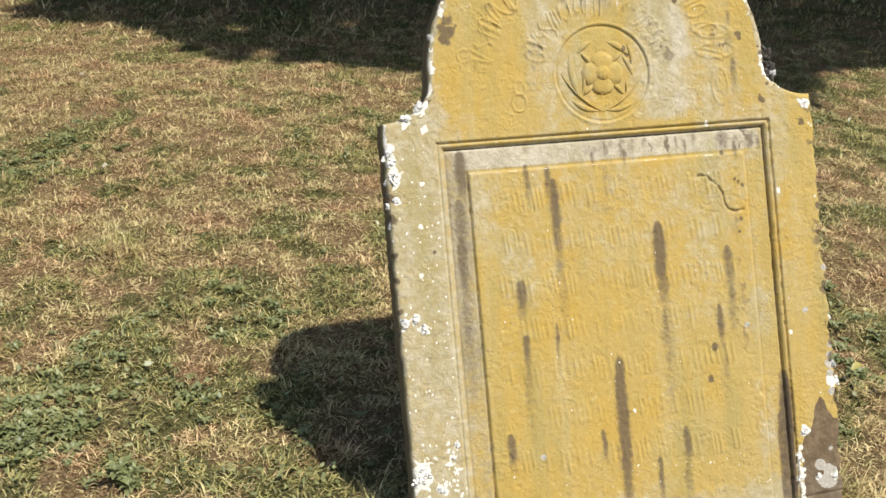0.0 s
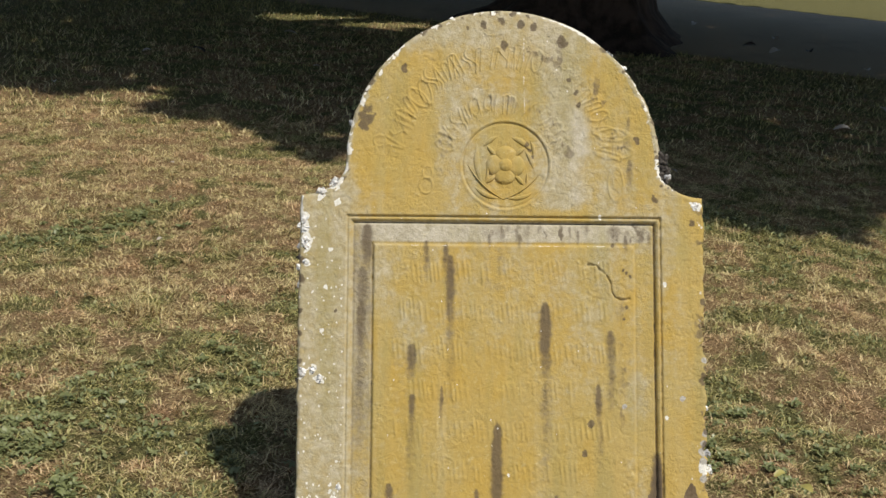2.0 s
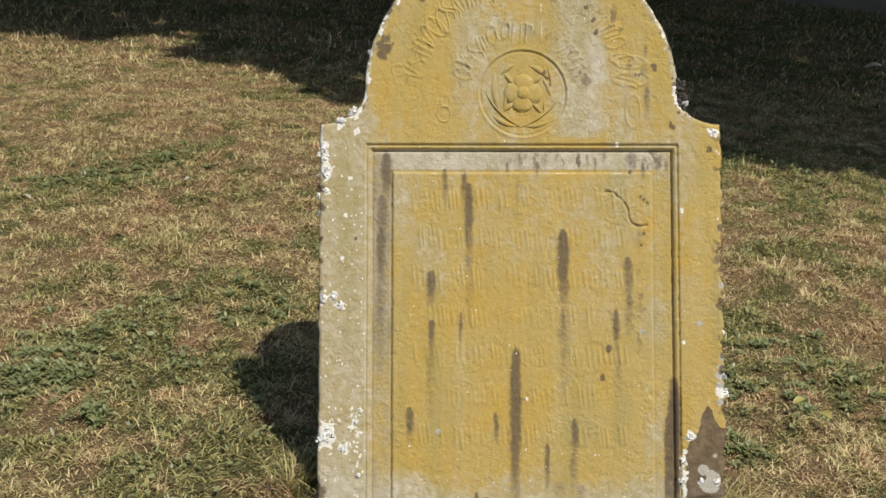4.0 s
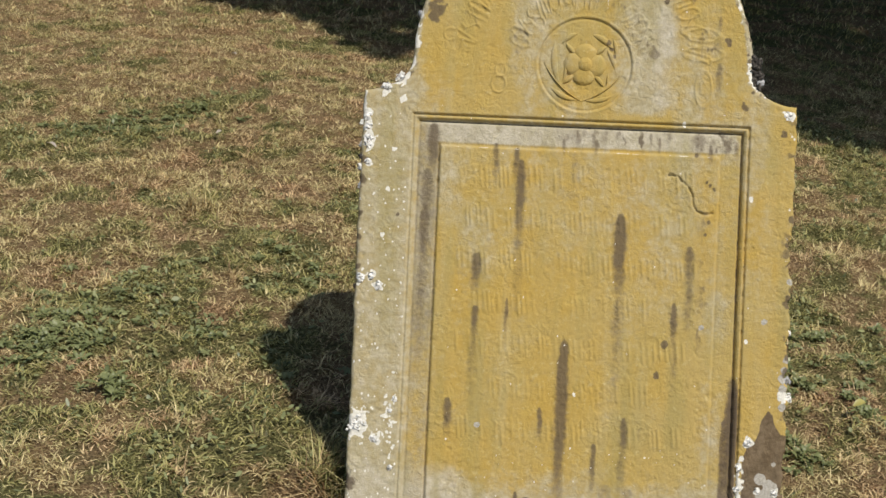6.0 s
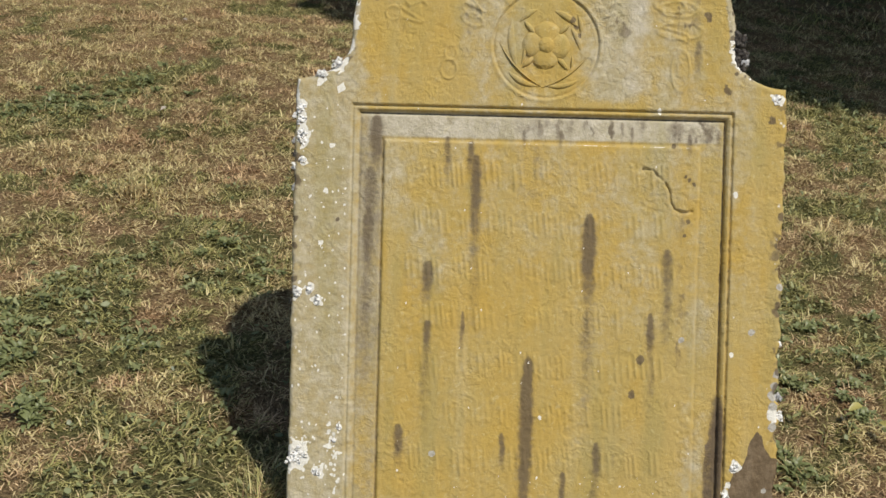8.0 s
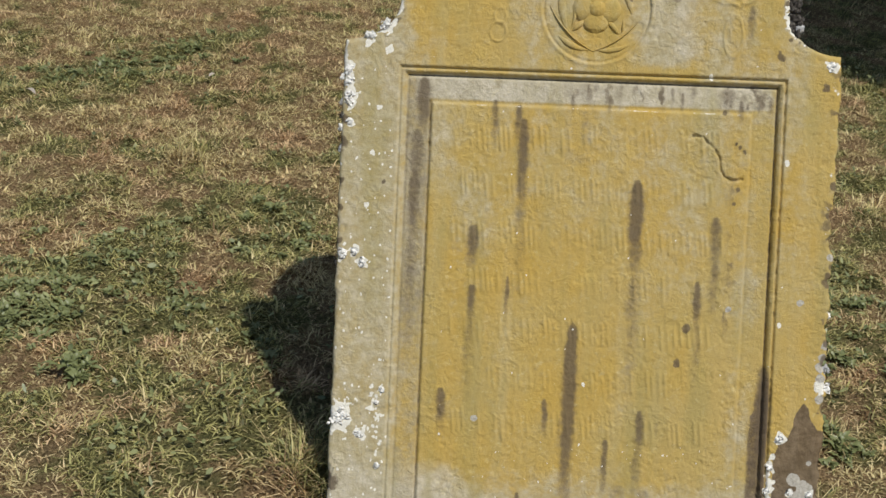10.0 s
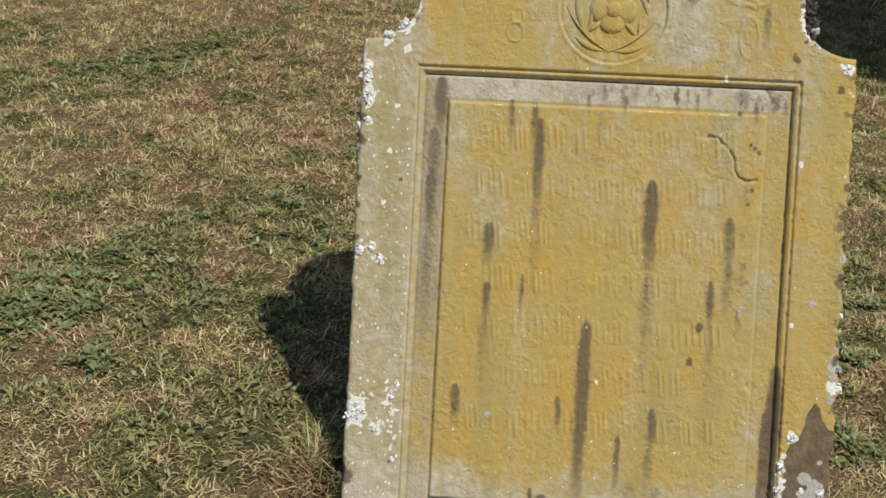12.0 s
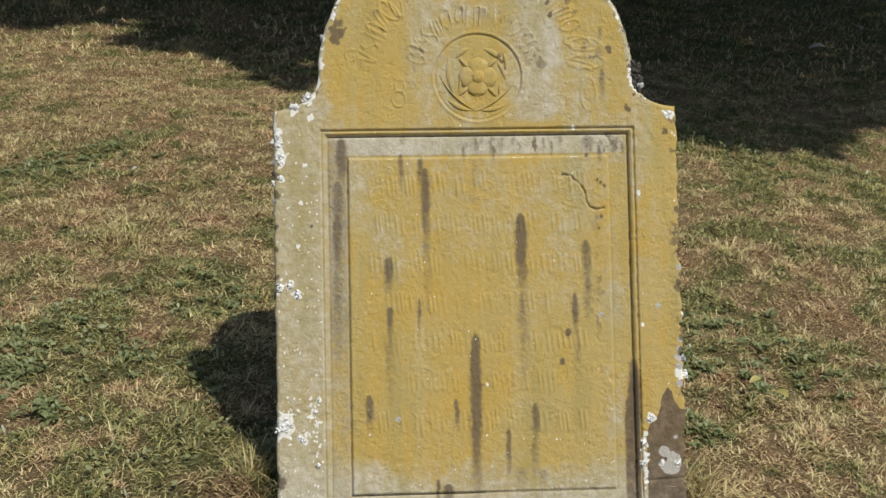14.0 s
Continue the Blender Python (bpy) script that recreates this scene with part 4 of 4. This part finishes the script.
# ---- grass ----
def blades(name, x, y, length, width, lay, seed, label, bleach=0.0):
    """Grass as bent, tapered blades, each rooted in the turf."""
    g = np.random.default_rng(seed)
    n = len(x)
    tuft = fbm(x, y, 0.045, 187, 2)
    dry = np.clip(dryness(x, y) + bleach + 1.1 * (fbm(x, y, 0.05, 24, 2) - 0.5) + g.normal(0, 0.26, n), 0, 1)
    yaw = g.uniform(0, 2 * np.pi, n)
    tilt = np.clip(g.normal(lay, 0.30, n), min(lay, 0.75), 1.5)
    size = length * g.uniform(0.55, 1.35, n) * (0.65 + 0.4 * fbm(x, y, 0.2, 181, 2) + 0.6 * step(0.4, 0.75, tuft))
    wide = width * g.uniform(0.6, 1.3, n)
    # blades lean together in small tufts
    yaw = yaw * 0.85 + 6.0 * fbm(x, y, 0.05, 183, 2)
    out = np.stack([np.cos(yaw), np.sin(yaw), 0 * yaw], 1)
    side = np.stack([-np.sin(yaw), np.cos(yaw), 0 * yaw], 1) * wide[:, None] * 0.5
    up = np.array([0, 0, 1.0])
    base = np.stack([x, y, rise(x, y) - 0.004], 1)
    mid = base + (out * np.sin(tilt * 0.8)[:, None] + up * np.cos(tilt * 0.8)[:, None]) * (size * 0.5)[:, None]
    tip = mid + (out * np.sin(np.minimum(tilt * 1.35, 1.7))[:, None] + up * np.cos(np.minimum(tilt * 1.35, 1.7))[:, None]) * (size * 0.5)[:, None]
    pts = np.stack([base - side, base + side, mid + side * 0.85, mid - side * 0.85, tip], 1)
    k = np.arange(n)[:, None] * 5
    loops = np.concatenate([k + [0, 1, 2, 3], k + [3, 2, 4]], 1).ravel()
    me = array_mesh(name, pts.reshape(-1, 3), loops, np.tile([4, 3], n), BLADE, False)
    mask(me, "dry", np.repeat(dry, 5))
    thing(name, label, "grass", kind="stuff", data=me)


def scatter(count, x0, x1, y0, y1, seed, feather=0.3):
    g = np.random.default_rng(seed)
    x, y = g.uniform(x0, x1, count), g.uniform(y0, y1, count)
    # none inside the stone's foot or on the path
    clear = ~((x > -0.42) & (x < 0.44) & (y > -0.03) & (y < 0.10))
    clear &= (x - PATH_EDGE[0]) * 0.440 + (y - PATH_EDGE[1]) * 0.898 < 0.05
    clear &= np.hypot(x - TREE.x, y - TREE.y) > 0.95
    rim = np.minimum(np.minimum(x - x0, x1 - x), np.minimum(y - y0, y1 - y))
    clear &= g.uniform(0, 1, count) < np.clip(rim / feather, 0, 1)
    return x[clear], y[clear]


def in_wedge(x, y, rng_seed):
    """The strip of lawn behind and beside the stone, thinning out with distance."""
    r = np.random.default_rng(rng_seed).uniform(0, 1, len(x))
    return (np.abs(x + 0.17) < 1.35 + 0.42 * np.maximum(y, 0)) & (r < 1.25 / (1 + 0.22 * np.maximum(y, 0)))


x, y = scatter(690000, -2.9, 2.5, -0.7, 4.7, 1)
keep = in_wedge(x, y, 14) & (np.random.default_rng(12).uniform(0, 1, len(x)) < 0.30 + 1.1 * step(0.36, 0.62, fbm(x, y, 0.045, 187, 2)))
blades("lawn_grass", x[keep], y[keep], 0.027, 0.0034, 1.24, 2, "short dry lawn grass, straw and olive")
x, y = scatter(95000, -4.4, 4.2, 3.6, 11.5, 3, 0.8)
blades("shaded_grass", x, y, 0.045, 0.0065, 0.95, 4, "short grass in the shade of the tree")
x, y = scatter(60000, -7.0, 7.0, -6.0, 5.0, 5, 2.5)
keep = (np.abs(x + 0.17) > 1.3 + 0.42 * np.maximum(y, 0)) | (y < -0.4)
blades("outer_grass", x[keep], y[keep], 0.045, 0.007, 0.95, 6, "short dry grass farther out on the lawn")
x, y = scatter(200000, -2.9, 2.5, -0.5, 4.5, 15)
keep = in_wedge(x, y, 17)
blades("thatch", x[keep], y[keep], 0.028, 0.0028, 1.42, 16, "dead straw lying flat between the grass", 0.45)
x, y = scatter(30000, -2.6, 2.0, 0.05, 4.0, 7)
keep = fbm(x, y, 0.3, 191, 2) > 0.60
blades("long_grass", x[keep], y[keep], 0.050, 0.0026, 1.42, 8, "longer wispy grass blades among the lawn")
g = np.random.default_rng(19)
x, y = g.normal(-1.08, 0.045, 700), g.normal(1.47, 0.06, 700)
blades("grass_tuft", x, y, 0.042, 0.0032, 1.0, 20, "pale yellow-green tuft of longer grass", -0.1)
g = np.random.default_rng(9)
x2, y2 = np.concatenate([g.normal(-0.47, 0.02, 300), g.normal(0.48, 0.02, 300)]), g.uniform(-0.02, 0.14, 600)
blades("edge_grass", x2, y2, 0.075, 0.0022, 0.95, 10, "uncut grass along the foot of the headstone", 0.45)


# ---- weeds and fallen leaves ----
def leaf_shape(length, width, droop, cup, m=6):
    """A pointed leaf along +x with a folded midrib."""
    verts, faces = [], []
    for i in range(m + 1):
        s = i / m
        half = width * 0.5 * math.sin(math.pi * (0.06 + 0.90 * s)) ** 0.8
        z = length * (0.35 * math.sin(1.6 * s) - droop * s * s)
        for q in (-1, 0, 1):
            verts.append((length * s, q * half, z + cup * abs(q) * half))
    for i in range(m):
        for k in range(2):
            a = i * 3 + k
            faces.append((a, a + 1, a + 4, a + 3))
    return verts, faces


def weed(name, label, material, count, length, width, seed, m):
    """A rosette of leaves round one root, each leaf a part."""
    plant = thing(name, label, "weed", m, "weeds in the lawn")
    rng = random.Random(seed)
    shapes = []
    for k in range(3):
        v, f = leaf_shape(length * (0.75 + 0.25 * k), width, rng.uniform(0.15, 0.5), rng.uniform(0.2, 0.6))
        shapes.append(mesh_from("leaf", v, f, material))
    for k in range(count):
        ob = part("leaf", shapes[k % 3], plant)
        s = rng.uniform(0.6, 1.1)
        ob.matrix_basis = Matrix.Translation((rng.uniform(-0.02, 0.02), rng.uniform(-0.02, 0.02), 0.002)) @ Euler((rng.uniform(-0.3, 0.3), rng.uniform(-0.7, 0.1), k * 2.4 + rng.uniform(-0.4, 0.4))).to_matrix().to_4x4() @ Matrix.Scale(s, 4)
    return plant


def on_turf(x, y, turn, size):
    return Matrix.Translation((x, y, float(rise(x, y)) + 0.004)) @ Matrix.Rotation(turn, 4, "Z") @ Matrix.Scale(size, 4)


dock = weed("dock_weed", "green broad-leaved weed growing in dry turf", WEED, 22, 0.040, 0.018, 1, on_turf(-0.99, 0.27, 0.9, 0.68))
daisy = weed("plantain_weed", "grey-green rosette weed lying in dry turf", SOFT_WEED, 20, 0.030, 0.015, 2, on_turf(-1.20, 0.52, 0.4, 0.7))
clover = weed("clover_weed", "bright green clover-like weed beside the headstone", WEED, 20, 0.026, 0.018, 3, on_turf(0.55, 0.33, 0.0, 0.9))
rng = random.Random(21)
for x0, y0, spread, number, kinds in (
    (-1.48, 2.26, 0.08, 38, (dock, daisy, clover)), (-1.62, 2.06, 0.08, 26, (dock, clover)), (-1.40, 2.46, 0.06, 14, (dock, clover)), (-1.19, 2.38, 0.03, 4, (clover,)),
    (-1.18, 0.46, 0.06, 52, (daisy, clover, dock)), (-1.20, 0.60, 0.06, 18, (daisy, dock)), (-1.04, 0.73, 0.08, 13, (daisy, clover)), (-0.95, 0.61, 0.08, 9, (daisy, clover)),
    (-1.18, 0.78, 0.08, 9, (daisy,)), (-1.01, 0.98, 0.03, 6, (daisy,)), (-0.99, 0.27, 0.025, 8, (dock,)), (-0.66, 1.00, 0.05, 10, (clover,)), (-0.78, 1.13, 0.05, 8, (daisy, clover)),
    (-0.66, 0.50, 0.09, 14, (daisy, clover)), (-0.80, 0.86, 0.04, 5, (daisy,)), (0.72, 1.05, 0.06, 14, (daisy, clover)), (0.72, 0.77, 0.10, 18, (daisy, clover)),
    (0.60, 0.70, 0.05, 14, (clover, daisy)), (0.87, 0.72, 0.06, 12, (clover,)), (0.74, 0.59, 0.04, 10, (clover, dock)), (0.55, 0.33, 0.03, 9, (clover, dock)), (1.05, 0.60, 0.06, 8, (clover,)), (1.40, 2.50, 0.25, 8, (dock,)),
):
    for _ in range(number):
        copy_thing(rng.choice(kinds), on_turf(x0 + rng.gauss(0, spread), y0 + rng.gauss(0, spread), rng.uniform(0, 6.3), rng.uniform(0.42, 0.82)))


def small_leaves(count, seed):
    """Clover and other small leaves strewn through the greener turf."""
    g = np.random.default_rng(seed)
    x, y = g.uniform(-2.2, 1.8, count), g.uniform(-0.3, 3.2, count)
    keep = (dryness(x, y) + g.normal(0, 0.16, count) < 0.0) & ~((np.abs(x) < 0.46) & (y > -0.05) & (y < 0.12))
    x, y = x[keep], y[keep]
    n = len(x)
    yaw, tilt = g.uniform(0, 2 * np.pi, n), g.normal(0.25, 0.35, n)
    size, wide = g.uniform(0.010, 0.024, n), g.uniform(0.0022, 0.0050, n)
    way = np.stack([np.cos(yaw) * np.cos(tilt), np.sin(yaw) * np.cos(tilt), np.sin(tilt)], 1) * size[:, None]
    side = np.stack([-np.sin(yaw), np.cos(yaw), g.normal(0, 0.3, n)], 1) * wide[:, None]
    base = np.stack([x, y, rise(x, y) + g.uniform(0.006, 0.028, n)], 1)
    pts = np.stack([base, base + 0.35 * way + side, base + 0.75 * way + 0.8 * side, base + way, base + 0.75 * way - 0.8 * side, base + 0.35 * way - side], 1)
    me = array_mesh("clover_patch", pts.reshape(-1, 3), np.arange(6 * n), np.full(n, 6), SOFT_WEED, False)
    thing("clover_patch", "small grey-green clover leaves spread through the turf", "weed", kind="stuff", data=me)


small_leaves(45000, 31)


def fallen_leaf(x, y, size, material, label, seed):
    v, f = leaf_shape(size, size * 0.55, 0.1, 0.5, 5)
    me = mesh_from("fallen_leaf", v, f, material)
    thing("fallen_leaf", label, "leaf", on_turf(x, y, seed * 1.7, 1.0) @ Matrix.Translation((0, 0, 0.03)) @ Euler((0.2, 0.1, 0)).to_matrix().to_4x4(), "fallen leaves", data=me)


for n, (x, y, size) in enumerate(((2.21, 5.17, 0.10), (2.8, 5.96, 0.08), (-1.40, 7.7, 0.10), (-2.5, 5.0, 0.06), (-2.3, 6.3, 0.06), (1.0, 3.7, 0.04), (-1.05, 6.2, 0.05), (-1.40, 3.2, 0.03), (-1.19, 2.07, 0.025), (-1.64, 1.72, 0.04))):
    fallen_leaf(x, y, size, DEAD_LEAF, "pale curled dead leaf lying on the grass", n)
for n, (x, y, size) in enumerate(((-1.89, 6.43, 0.11), (3.1, 8.9, 0.14), (2.5, 9.0, 0.12))):
    fallen_leaf(x, y, size, DARK_LEAF, "dark rotted leaf lying on the ground", n + 20)
for n, (x, y, size) in enumerate(((2.66, 8.62, 0.13), (3.6, 8.0, 0.13), (3.0, 9.7, 0.11), (3.9, 9.2, 0.13), (2.3, 10.4, 0.11), (4.4, 8.3, 0.12), (3.3, 7.95, 0.10))):
    fallen_leaf(x, y, size, DEAD_LEAF, "pale dead leaf on the tarmac path", n + 30)
for n, (x, y, size) in enumerate(((0.76, 0.50, 0.045), (0.70, 0.52, 0.035))):
    fallen_leaf(x, y, size, YELLOW_LEAF, "yellowed leaf lying in the turf", n + 40)
